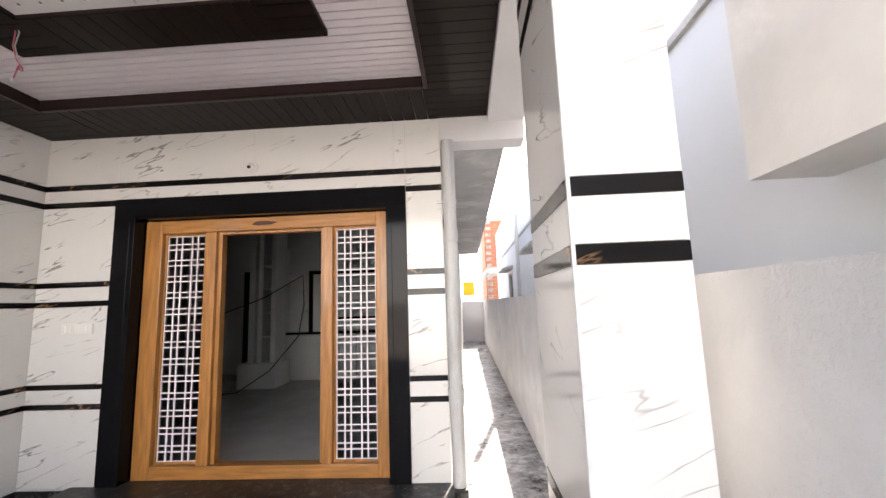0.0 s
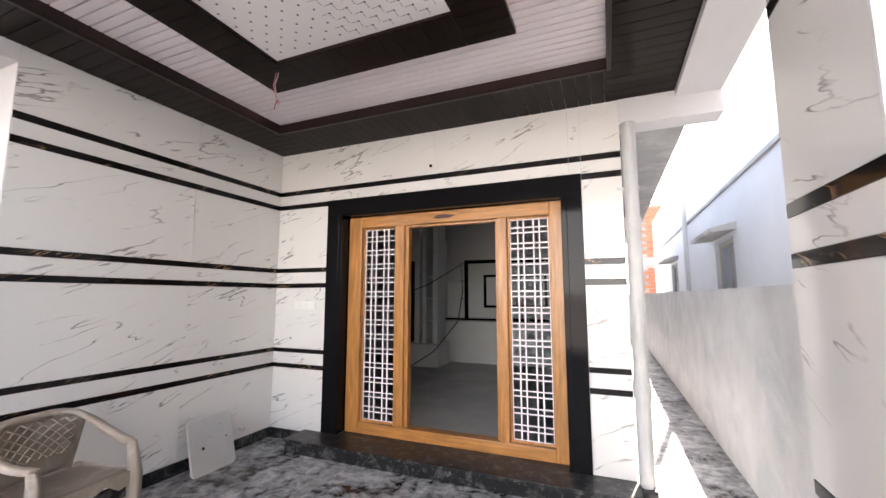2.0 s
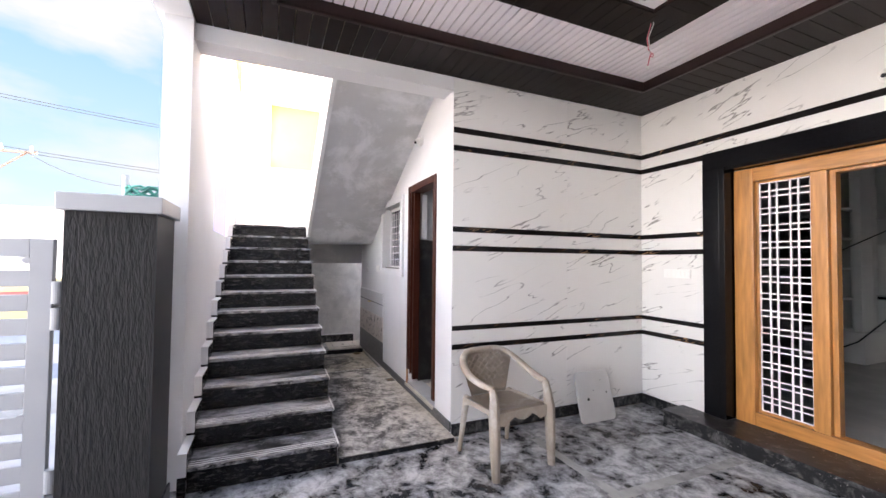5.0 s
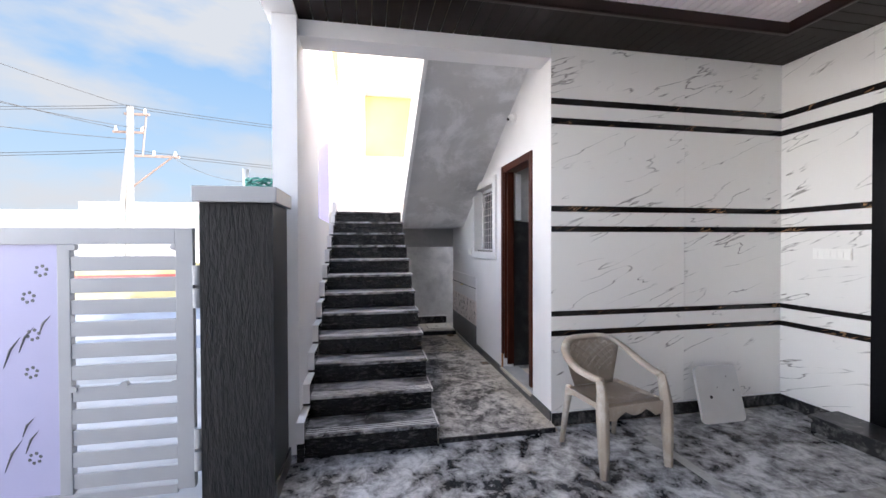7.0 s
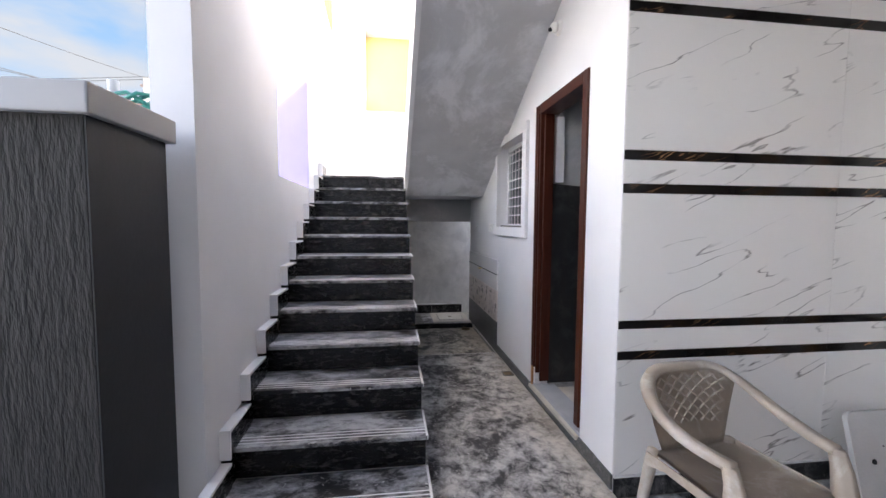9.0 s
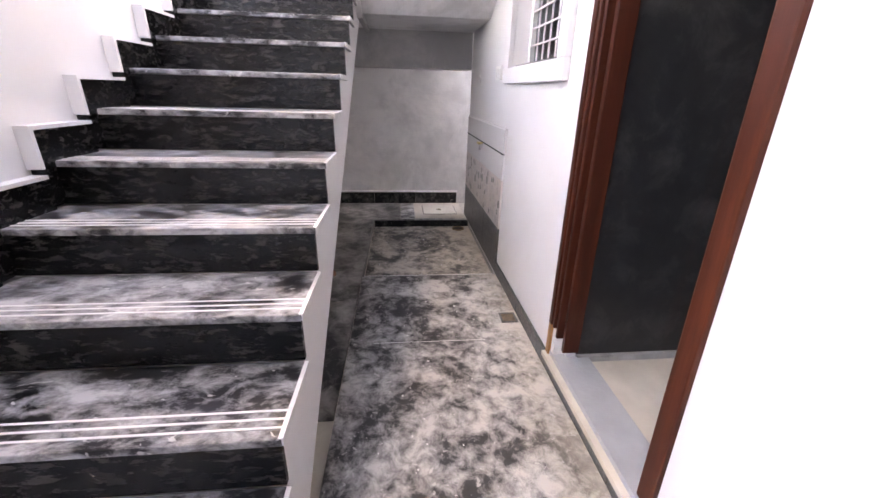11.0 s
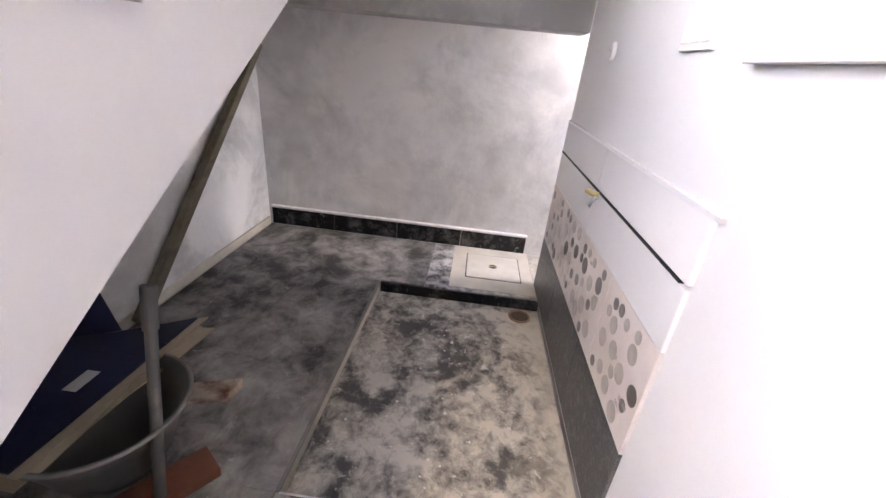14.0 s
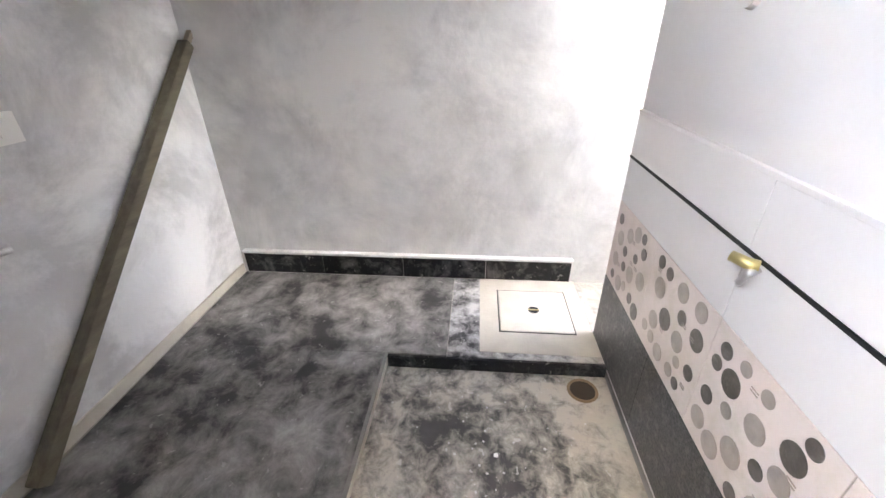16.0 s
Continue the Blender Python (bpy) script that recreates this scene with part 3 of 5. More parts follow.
setting("trim_flight_side", bm, M_PLASTER, "plastered side lip of the upper flight", "trim")
setting("beam_landing", boxes(((-3.84, YO + 0.003, 1.39), (-3.62, W - 0.003, 1.72))), M_CEMENT, "grey cement beam carrying the landing", "beam")

# ---- ceiling of the porch: dark border, white field, dark ring, dotted centre ----
bm = bmesh.new()
X0, X1, Y0, Y1 = 0.003, 3.848, YO + 0.003, 0.008
IX0, IX1, IY0, IY1 = 0.46, 3.37, -3.57, -0.512


def boards(bm, lo, hi, fixed, along, z, pitch, gap=0.006, depth=0.012):
    """A run of boards with open joints between two limits."""
    k = lo
    while k < hi - 1e-4:
        e = min(k + pitch - gap, hi)
        if along == "x":
            bx(bm, (k, fixed[0], z), (e, fixed[1], z + depth))
        else:
            bx(bm, (fixed[0], k, z), (fixed[1], e, z + depth))
        k += pitch


boards(bm, IX0, IX1, (IY1, Y1), "x", ZC, 0.10)
boards(bm, IX0, IX1, (Y0, IY0), "x", ZC, 0.10)
boards(bm, Y0, Y1, (X0, IX0), "y", ZC, 0.10)
boards(bm, Y0, Y1, (IX1, X1), "y", ZC, 0.10)
setting("ceiling_border", bm, M_DARKPVC, "glossy dark brown panelled ceiling border", "ceiling")
bm = boxes(((IX0, IY1, ZC - 0.006), (IX1, IY1 + 0.03, ZC + 0.10)), ((IX0, IY0 - 0.03, ZC - 0.006), (IX1, IY0, ZC + 0.10)),
           ((IX0 - 0.03, IY0 - 0.03, ZC - 0.006), (IX0, IY1 + 0.03, ZC + 0.10)), ((IX1, IY0 - 0.03, ZC - 0.006), (IX1 + 0.03, IY1 + 0.03, ZC + 0.10)), bevel=0.006)
setting("ceiling_cornice", bm, M_DARKLIP, "dark brown cornice lip round the white ceiling", "ceiling")
bm = bmesh.new()
boards(bm, IY0, IY1, (IX0, IX1), "y", ZC + 0.08, 0.066, 0.010, 0.012)
setting("ceiling_white_field", bm, M_WHITEPVC, "white grooved ceiling panels", "ceiling")
setting("ceiling_backing", boxes(((X0, Y0, ZC + 0.10), (X1, Y1, ZC + 0.13))), M_CARD, "backing board above the ceiling panels", "ceiling")
RX0, RX1, RY0, RY1, RW, RZ = 0.95, 2.86, -3.02, -1.05, 0.30, ZC + 0.045
bm = bmesh.new()
boards(bm, RX0 + RW, RX1 - RW, (RY1 - RW, RY1), "x", RZ, 0.10)
boards(bm, RX0 + RW, RX1 - RW, (RY0, RY0 + RW), "x", RZ, 0.10)
boards(bm, RY0, RY1, (RX0, RX0 + RW), "y", RZ, 0.10)
boards(bm, RY0, RY1, (RX1 - RW, RX1), "y", RZ, 0.10)
setting("ceiling_ring", bm, M_DARKPVC, "dark brown square ring dropped below the ceiling", "ceiling")
bm = boxes(((RX0, RY1 - 0.02, RZ + 0.004), (RX1, RY1, RZ + 0.06)), ((RX0, RY0, RZ + 0.004), (RX1, RY0 + 0.02, RZ + 0.06)),
           ((RX0, RY0, RZ + 0.004), (RX0 + 0.02, RY1, RZ + 0.06)), ((RX1 - 0.02, RY0, RZ + 0.004), (RX1, RY1, RZ + 0.06)),
           ((RX0 + RW, RY1 - RW, RZ + 0.004), (RX1 - RW, RY1 - RW + 0.02, RZ + 0.06)), ((RX0 + RW, RY0 + RW - 0.02, RZ + 0.004), (RX1 - RW, RY0 + RW, RZ + 0.06)),
           ((RX0 + RW - 0.02, RY0 + RW, RZ + 0.004), (RX0 + RW, RY1 - RW, RZ + 0.06)), ((RX1 - RW, RY0 + RW, RZ + 0.004), (RX1 - RW + 0.02, RY1 - RW, RZ + 0.06)))
setting("ceiling_ring_edge", bm, M_DARKLIP, "dark brown edge strips of the ceiling ring", "ceiling")
setting("ceiling_centre", boxes(((RX0 + RW, RY0 + RW, RZ + 0.03), (RX1 - RW, RY1 - RW, RZ + 0.034))), M_NET, "white ceiling centre with a dotted weave print", "ceiling")
bm = bmesh.new()
k = 0
ny = int((RY1 - RY0 - 2 * RW) / 0.06)
nx = int((RX1 - RX0 - 2 * RW) / 0.06)
for i in range(nx):
    for j in range(ny):
        cx, cy = RX0 + RW + 0.04 + i * 0.06, RY0 + RW + 0.04 + j * 0.06
        if (i + j) % 2 == 0:
            bx(bm, (cx - 0.006, cy - 0.006, RZ + 0.0285), (cx + 0.006, cy + 0.006, RZ + 0.03))
            if i > 9:
                bx(bm, (cx - 0.052, cy - 0.001, RZ + 0.0288), (cx - 0.01, cy + 0.001, RZ + 0.03))
            if i > 9:
                bx(bm, (cx - 0.001, cy + 0.01, RZ + 0.0288), (cx + 0.001, cy + 0.052, RZ + 0.03))
tagged(part("ceiling_dots", bm, M_DOT), "grey dots of the ceiling's weave print", "ceiling", kind="stuff")

# interior room seen through the doorway
setting("floor_room", boxes(((-2.2, 0.23, 0.0), (XE - 0.2, 7.0, 0.18)), ((1.40, 0.13, 0.05), (2.55, 0.23, 0.18))), M_ROOMF, "grey unfinished floor of the hall", "floor")
setting("wall_room", boxes(((-2.3, 0.23, 0.18), (-2.2, 7.0, 3.1)), ((-2.2, 4.9, 0.18), (-0.95, 5.0, 3.1)), ((-0.15, 4.9, 0.18), (0.0, 5.0, 3.1)), ((-0.95, 4.9, 2.2), (-0.15, 5.0, 3.1)), ((0.0, 4.40, 0.18), (XE - 0.2, 4.5, 3.1)),
                          ((0.0, 4.5, 0.18), (0.1, 5.0, 3.1)), ((-2.2, 0.23, 0.18), (-0.16, 0.3, 3.1)), ((-2.2, 6.9, 0.18), (XE - 0.2, 7.0, 3.1))), M_ROOMW, "white puttied walls of the unlit hall", "wall")
setting("ceiling_room", boxes(((-2.3, 0.23, 3.1), (XE, 7.0, 3.2))), M_ROOMW, "plain white hall ceiling", "ceiling")
# room behind the brown door
setting("wall_bath", boxes(((-1.25, W + 0.15, 0.1), (-1.10, -0.4, 3.0)), ((-0.30, W + 0.15, 0.1), (-0.16, -0.4, 3.0)), ((-1.25, -0.45, 0.1), (-0.16, -0.35, 3.0))), M_CEMENT, "grey unpainted walls of the small toilet", "wall")
setting("floor_bath", boxes(((-1.10, W + 0.15, 0.0), (-0.30, -0.45, 0.115))), M_SAND, "cream cement floor of the toilet", "floor")
setting("ceiling_bath", boxes(((-1.25, W + 0.15, 2.9), (-0.16, -0.35, 3.0))), M_CEMENT, "grey ceiling of the toilet", "ceiling")
setting("ceiling_store", boxes(((XA + 0.15, W + 0.15, 2.9), (-1.25, -0.35, 3.0))), M_CEMENT, "grey ceiling behind the small window", "ceiling")
setting("wall_store", boxes(((XA + 0.15, -0.45, 0), (-1.25, -0.35, 3.0))), M_CEMENT, "unlit wall behind the small window", "wall")

# neighbours over the compound wall
nb = setting("wall_neighbour", boxes(((5.0, -9.0, 0), (5.2, 3.5, 4.3)), ((5.0, 3.5, 0), (5.2, 4.6, 1.2)), ((5.0, 3.5, 2.3), (5.2, 4.6, 4.3)), ((5.0, 4.6, 0), (5.2, 8.6, 4.3)),
                                 ((5.0, 8.6, 0), (5.2, 9.7, 1.2)), ((5.0, 8.6, 2.3), (5.2, 9.7, 4.3)), ((5.0, 9.7, 0), (5.2, 14.0, 4.3))), M_NEIGH, "pale blue-grey wall of the neighbouring house", "wall")
setting("trim_neighbour_ledge", boxes(((4.97, -1.6, 3.02), (5.0, 14.0, 3.07))), M_CEMENT, "thin grey ledge line on the neighbour's wall", "trim")
setting("wall_neighbour_bay", boxes(((4.70, -6.0, 1.87), (5.0, -1.66, 4.6))), M_PLASTER, "projecting plastered bay of the neighbouring house", "wall")


# ---- things: front door ----
step = thing("door_step", (0, 0, 0), "black granite step before the main doorway", "step")
part("tread", boxes(((0.45, -0.29, 0.095), (XE + 0.02, 0.012, 0.122)), bevel=0.004), M_GRANITE, step)
part("threshold", boxes(((0.846, 0.0125, 0.06), (2.984, 0.205, 0.1215))), M_GRANITE, step)
part("riser", boxes(((0.46, -0.275, 0.0), (XE + 0.01, -0.255, 0.095))), M_GRANITE, step)
part("core", boxes(((0.462, -0.255, 0.0), (XE, 0.012, 0.095))), M_BAND, step)

surround = thing("door_surround", (0, 0, 0), "polished black granite surround of the main doorway", "door frame")
part("jamb", boxes(((0.659, -0.014, 0.122), (0.80, 0.012, 2.27)), ((0.80, -0.014, 0.122), (0.845, 0.135, 2.27)), bevel=0.002), M_FRAMEG, surround)
part("jamb", boxes(((3.03, -0.014, 0.122), (3.15, 0.012, 2.27)), ((2.985, -0.014, 0.122), (3.03, 0.135, 2.27)), bevel=0.002), M_FRAMEG, surround)
part("header", boxes(((0.659, -0.014, 2.27), (3.15, 0.012, 2.424)), ((0.80, 0.012, 2.25), (3.03, 0.135, 2.30)), bevel=0.002), M_FRAMEG, surround)

door = thing("wooden_door_frame", (0, 0.10, 0.122), "orange-brown teak door frame with white lattice side lights, standing open", "door frame")
FY0, FY1 = 0.0, 0.11


def member(name, x0, z0, x1, z1, horizontal=False):
    bm = boxes(((x0, FY0, z0), (x1, FY1, z1)), bevel=0.008)
    return part(name, bm, M_WOODH if horizontal else M_WOOD, door)


member("stile", 0.855, 0.0, 1.005, 2.121)
member("stile", 2.878, 0.0, 2.982, 2.121)
member("mullion", 1.39, 0.105, 1.49, 2.009)
member("mullion", 2.425, 0.105, 2.506, 2.009)
member("top_rail", 1.005, 2.009, 2.878, 2.121, True)
member("bottom_rail", 1.005, 0.0, 2.878, 0.105, True)
# door stop that steps back from the face
part("door_stop", boxes(((1.4905, 0.035, 0.105), (1.525, 0.105, 2.009)), ((2.395, 0.035, 0.105), (2.4245, 0.105, 2.009)), ((1.525, 0.035, 1.985), (2.395, 0.105, 2.0085)), bevel=0.004), M_WOOD, door)
# inner rebate that steps back from the face
for x0, x1 in ((1.005, 1.39), (2.506, 2.878)):
    part("bead", boxes(((x0, 0.045, 0.105), (x0 + 0.018, 0.075, 2.009)), ((x1 - 0.018, 0.045, 0.105), (x1, 0.075, 2.009)),
                       ((x0 + 0.018, 0.045, 1.991), (x1 - 0.018, 0.075, 2.009)), ((x0 + 0.018, 0.045, 0.105), (x1 - 0.018, 0.075, 0.123)), bevel=0.003), M_WOOD, door)
bm = bmesh.new()
prism(bm, [(1.80, 2.055), (1.86, 2.045), (1.97, 2.05), (2.03, 2.07), (1.93, 2.085), (1.84, 2.082)], "y", -0.004, 0.002)
part("scorched_patch", bm, M_WOODD, door, "dark scorched patch on the top rail")
for x0, x1 in ((1.023, 1.372), (2.524, 2.86)):
    gr = part("lattice", boxes(((x0, 0.055, 0.123), (x0 + 0.007, 0.066, 1.991)), ((x1 - 0.007, 0.055, 0.123), (x1, 0.066, 1.991)),
                               ((x0, 0.055, 0.123), (x1, 0.066, 0.13)), ((x0, 0.055, 1.984), (x1, 0.066, 1.991))), M_GRILLE, door, "pinkish-white painted metal lattice")
    w = x1 - x0
    vb = mesh_of("lattice_bar", boxes(((-0.006, 0.054, 0.123), (0.006, 0.066, 1.991))), M_GRILLE)
    for f in (0.21, 0.36, 0.62, 0.77):
        piece("lattice_bar", vb, gr, (x0 + w * f, 0, 0))
    hb = mesh_of("lattice_rung", boxes(((0, 0.056, -0.0055), (w, 0.064, 0.0055))), M_GRILLE)
    for k in range(13):
        for dz in (0.0, 0.046):
            piece("lattice_rung", hb, gr, (x0, 0, 1.919 - k * 0.1395 - dz))
    pane = part("pane", boxes(((x0, 0.085, 0.123), (x1, 0.089, 1.991))), M_PANE, door, "dark clear glass pane behind the lattice")
    pane.visible_shadow = False


def camera_dome(loc, face):
    """A small bullet camera on a round white base."""
    c = thing("security_camera", loc, "small white dome camera on the wall", "camera", "security cameras")
    d = Vector(face)
    bm = bmesh.new()
    cyl(bm, (0, 0, 0), d * 0.022, 0.05, 0.045, 24)
    part("base", bm, M_WHITEPL, c, smooth=False)
    bm = bmesh.new()
    bmesh.ops.create_uvsphere(bm, u_segments=20, v_segments=12, radius=0.033, matrix=Matrix.Translation(d * 0.035))
    part("eye", bm, M_WHITEPL, c, smooth=True)
    bm = bmesh.new()
    cyl(bm, d * 0.055 + Vector((0, 0, -0.012)), d * 0.074 + Vector((0, 0, -0.018)), 0.014, 0.013, 16)
    part("lens", bm, M_LENS, c, "black lens")


camera_dome((1.85, 0.0, 2.65), (0, -1, 0))
camera_dome((-0.79, W, 2.66), (0, -1, 0))


def switch_plate(loc, size, face, n, label):
    s = thing("switch_plate", loc, label, "switch", "wall switch plates")
    w, h = size
    if face == "y-":
        part("plate", boxes(((-w / 2, -0.012, -h / 2), (w / 2, 0, h / 2)), bevel=0.003), M_WHITEPL, s)
        for i in range(n):
            u = -w / 2 + w * (i + 0.5) / n
            part("switch", boxes(((u - w / n * 0.36, -0.016, -h * 0.3), (u + w / n * 0.36, -0.010, h * 0.3)), bevel=0.002), M_WHITEPL, s)
    else:
        part("plate", boxes(((-w / 2, 0, -h / 2), (w / 2, 0.012, h / 2)), bevel=0.003), M_WHITEPL, s)
        part("switch", boxes(((-w * 0.42, 0.010, -h * 0.28), (-w * 0.08, 0.017, h * 0.28)), bevel=0.002), M_WHITEPL, s)
        for du, dv in ((0.22, 0.14), (0.16, -0.12), (0.28, -0.12)):
            bm = bmesh.new()
            cyl(bm, (w * du, 0.008, h * dv), (w * du, 0.0135, h * dv), 0.0045)
            part("socket_hole", bm, M_BLACK, s)
    return s


switch_plate((0.405, -0.002, 1.345), (0.27, 0.085), "y-", 6, "long white switch plate on the tiled wall")
switch_plate((-2.50, W, 1.325), (0.15, 0.085), "y-", 3, "white three-way switch plate by the window")
switch_plate((-3.16, YO + 0.0025, 1.01), (0.145, 0.085), "y+", 1, "white socket plate under the stair")
stub = thing("pipe_stub", (-2.995, YO, 0.715), "grey pipe stub sticking from the plaster", "pipe")
bm = bmesh.new()
tube(bm, [(0, 0, 0), (0, 0.03, 0.002), (-0.012, 0.045, 0.004), (-0.035, 0.05, 0.002)], 0.011)
part("tube", bm, M_PIPE, stub, smooth=True)

# drain pipe at the corner of the side passage
dp = thing("drain_pipe", (3.51, -0.02, 0), "grey painted drain pipe at the house corner", "pipe")
bm = bmesh.new()
cyl(bm, (0, 0, 0.10), (0, 0, 2.78), 0.052, seg=24)
part("pipe", bm, M_PIPE, dp, smooth=False)
for z in (0.76, 1.98):
    bm = bmesh.new()
    cyl(bm, (0, 0, z - 0.05), (0, 0, z + 0.05), 0.06, seg=24)
    part("coupling", bm, M_PIPE, dp)
bm = bmesh.new()
bx(bm, (-0.07, -0.065, 0), (0.065, 0.05, 0.11), 0.01)
part("shoe", bm, M_GRANITE, dp, "black stone foot block")
for z in (0.76, 2.2):
    part("bracket", boxes(((-0.10, 0.0, z + 0.06), (0.06, 0.062, z + 0.075))), M_STEEL, dp)
cb = thing("wall_cable", (3.462, -0.01, 0), "thin black cable clipped to the house corner", "cable")
bm = bmesh.new()
tube(bm, [(0, 0, 2.6), (0.005, -0.012, 2.3), (-0.006, -0.006, 2.1), (0.012, -0.016, 1.8), (0.0, -0.008, 1.5), (0.016, -0.02, 1.3)], 0.006, 6)
part("wire", bm, M_WIRE, cb, smooth=True)

# ---- plastic armchair ----
chair = thing("plastic_armchair", (0.475, -1.97, 0), "dusty taupe plastic armchair with a lattice back", "chair", rz=6)
# seat faces local +x
bm = bmesh.new()
N = 12
grid = []
for i in range(N + 1):
    row = []
    for j in range(N + 1):
        u, v = i / N, j / N - 0.5
        wid = 0.40 + 0.05 * u
        x = -0.20 + 0.42 * u
        z = 0.415 - 0.022 * math.sin(math.pi * min(1, u * 1.05)) * math.cos(math.pi * v) + 0.012 * u
        if u > 0.95:
            z -= 0.02
        row.append(bm.verts.new((x, v * wid, z)))
    grid.append(row)
for i in range(N):
    for j in range(N):
        bm.faces.new((grid[i][j], grid[i + 1][j], grid[i + 1][j + 1], grid[i][j + 1]))
bmesh.ops.solidify(bm, geom=bm.faces[:], thickness=0.006)
part("seat", bm, M_CHAIR, chair, smooth=True)
bm = bmesh.new()
pts = [(-0.235, 0.425), (-0.235, 0.365)]
for k in range(13):
    v = -0.235 + 0.47 * (k / 12)
    pts.append((v, 0.385 - 0.03 * abs(math.sin(k / 12 * math.pi * 3)) - (0.0 if 2 < k < 10 else 0.02)))
pts += [(0.235, 0.365), (0.235, 0.425)]
prism(bm, pts, "x", 0.212, 0.222)
part("front_apron", bm, M_CHAIR, chair)
for s in (-1, 1):
    bm = bmesh.new()
    prism(bm, [(-0.20, 0.42), (0.22, 0.43), (0.22, 0.37), (0.12, 0.392), (-0.1, 0.39), (-0.20, 0.36)], "y", s * 0.228 - 0.004, s * 0.228 + 0.004)
    part("side_apron", bm, M_CHAIR, chair)
    # front leg runs up to the arm
    bm = bmesh.new()
    for k, (z, x, wx, wy) in enumerate(((0.0, 0.235, 0.045, 0.05), (0.2, 0.225, 0.06, 0.062), (0.40, 0.215, 0.075, 0.06), (0.52, 0.20, 0.06, 0.05), (0.582, 0.18, 0.05, 0.045))):
        ring = [bm.verts.new((x + a * wx / 2, s * (0.245 - 0.008 * (k > 2)) + b * wy / 2, z)) for a, b in ((-1, -1), (1, -1), (1, 1), (-1, 1))]
        if k:
            for q in range(4):
                bm.faces.new((last[q], last[(q + 1) % 4], ring[(q + 1) % 4], ring[q]))
        else:
            bm.faces.new(ring[::-1])
        last = ring
    bm.faces.new(last)
    bmesh.ops.recalc_face_normals(bm, faces=bm.faces[:])
    bmesh.ops.bevel(bm, geom=[e for e in bm.edges if abs(e.verts[0].co.z - e.verts[1].co.z) > 0.05], offset=0.012, segments=2, affect='EDGES')
    part("front_leg", bm, M_CHAIR, chair, smooth=True)
    bm = bmesh.new()
    tube(bm, [(-0.25, s * 0.225, 0.0), (-0.225, s * 0.215, 0.2), (-0.20, s * 0.205, 0.36), (-0.195, s * 0.20, 0.425)], [0.017, 0.022, 0.026, 0.024], 10)
    part("back_leg", bm, M_CHAIR, chair, smooth=True)
# arms and top hoop in one sweep
arc = []
for k in range(49):
    a = math.pi * (k / 48)
    back, c = math.sin(a), math.cos(a)
    arc.append((0.185 - 0.455 * back ** 0.85, math.copysign(0.30 * abs(c) ** 0.45, c) * (1 - 0.24 * (1 - back) ** 2), 0.585 + 0.165 * back ** 2))
bm = bmesh.new()
prev = None
for i, p in enumerate(arc):
    d = (Vector(arc[min(i + 1, 48)]) - Vector(arc[max(i - 1, 0)])).normalized()
    side = Vector((-d.y, d.x, 0)).normalized()
    up = Vector((0, 0, 1))
    w, h = 0.03, 0.012
    ring = [bm.verts.new(Vector(p) + side * a * w + up * b * h) for a, b in ((-1, -1), (-0.6, 1), (0.6, 1), (1, -1), (0.6, -1.6), (-0.6, -1.6))]
    if prev:
        for q in range(6):
            bm.faces.new((prev[q], prev[(q + 1) % 6], ring[(q + 1) % 6], ring[q]))
    else:
        bm.faces.new(ring[::-1])
    prev = ring
bm.faces.new(prev)
bmesh.ops.recalc_face_normals(bm, faces=bm.faces[:])
part("arm_rail", bm, M_CHAIR, chair, smooth=True)
# curved back shell with a raised diamond lattice


def back_at(u, v):
    """u across from -1 to 1, v up from 0 to 1."""
    half = 0.175 + 0.11 * v
    a = u * half / 0.27
    return Vector((-0.195 - 0.07 * v + 0.115 * (1 - math.cos(a)) * (0.4 + 0.6 * v), 0.27 * math.sin(a), 0.42 + 0.325 * v - 0.05 * v * u * u))


bm = bmesh.new()
gv = [[bm.verts.new(back_at(-1 + 2 * i / 12, j / 10)) for i in range(13)] for j in range(11)]
for j in range(10):
    for i in range(12):
        bm.faces.new((gv[j][i], gv[j][i + 1], gv[j + 1][i + 1], gv[j + 1][i]))
bmesh.ops.solidify(bm, geom=bm.faces[:], thickness=0.005)
back_shell = part("backrest", bm, M_CHAIR, chair, smooth=True)
for k in range(-5, 6):
    for sgn in (-1, 1):
        pts = []
        for q in range(9):
            v = 0.30 + 0.62 * q / 8
            u = k * 0.26 + sgn * (v - 0.6) * 1.6
            if abs(u) < 0.82:
                pts.append(tuple(back_at(u, v) + Vector((0.004, 0, 0))))
        if len(pts) > 2:
            bm = bmesh.new()
            tube(bm, pts, 0.0055, 6)
            part("lattice_rib", bm, M_CHAIR, back_shell, smooth=True)

# sheet leaning on the side wall
lid = thing("plastic_tank_lid", (0.22, -0.80, 0.0), "off-white plastic cover leaning against the tiled wall", "cover")
bm = bmesh.new()
rc = 0.04
pts = []
for cx, cy, a0 in ((0.19 - rc, 0.44 - rc, 0), (-0.20 + rc, 0.44 - rc, 90), (-0.20 + rc, rc, 180), (0.20 - rc, rc, 270)):
    for k in range(6):
        a = radians(a0 + 18 * k)
        pts.append((cx + rc * math.cos(a), cy + rc * math.sin(a)))
prism(bm, pts, "x", -0.012, 0.012)
lean = Matrix.Rotation(radians(-14), 4, "Y")
bmesh.ops.transform(bm, matrix=lean, verts=bm.verts[:])
part("sheet", bm, M_LID, lid)
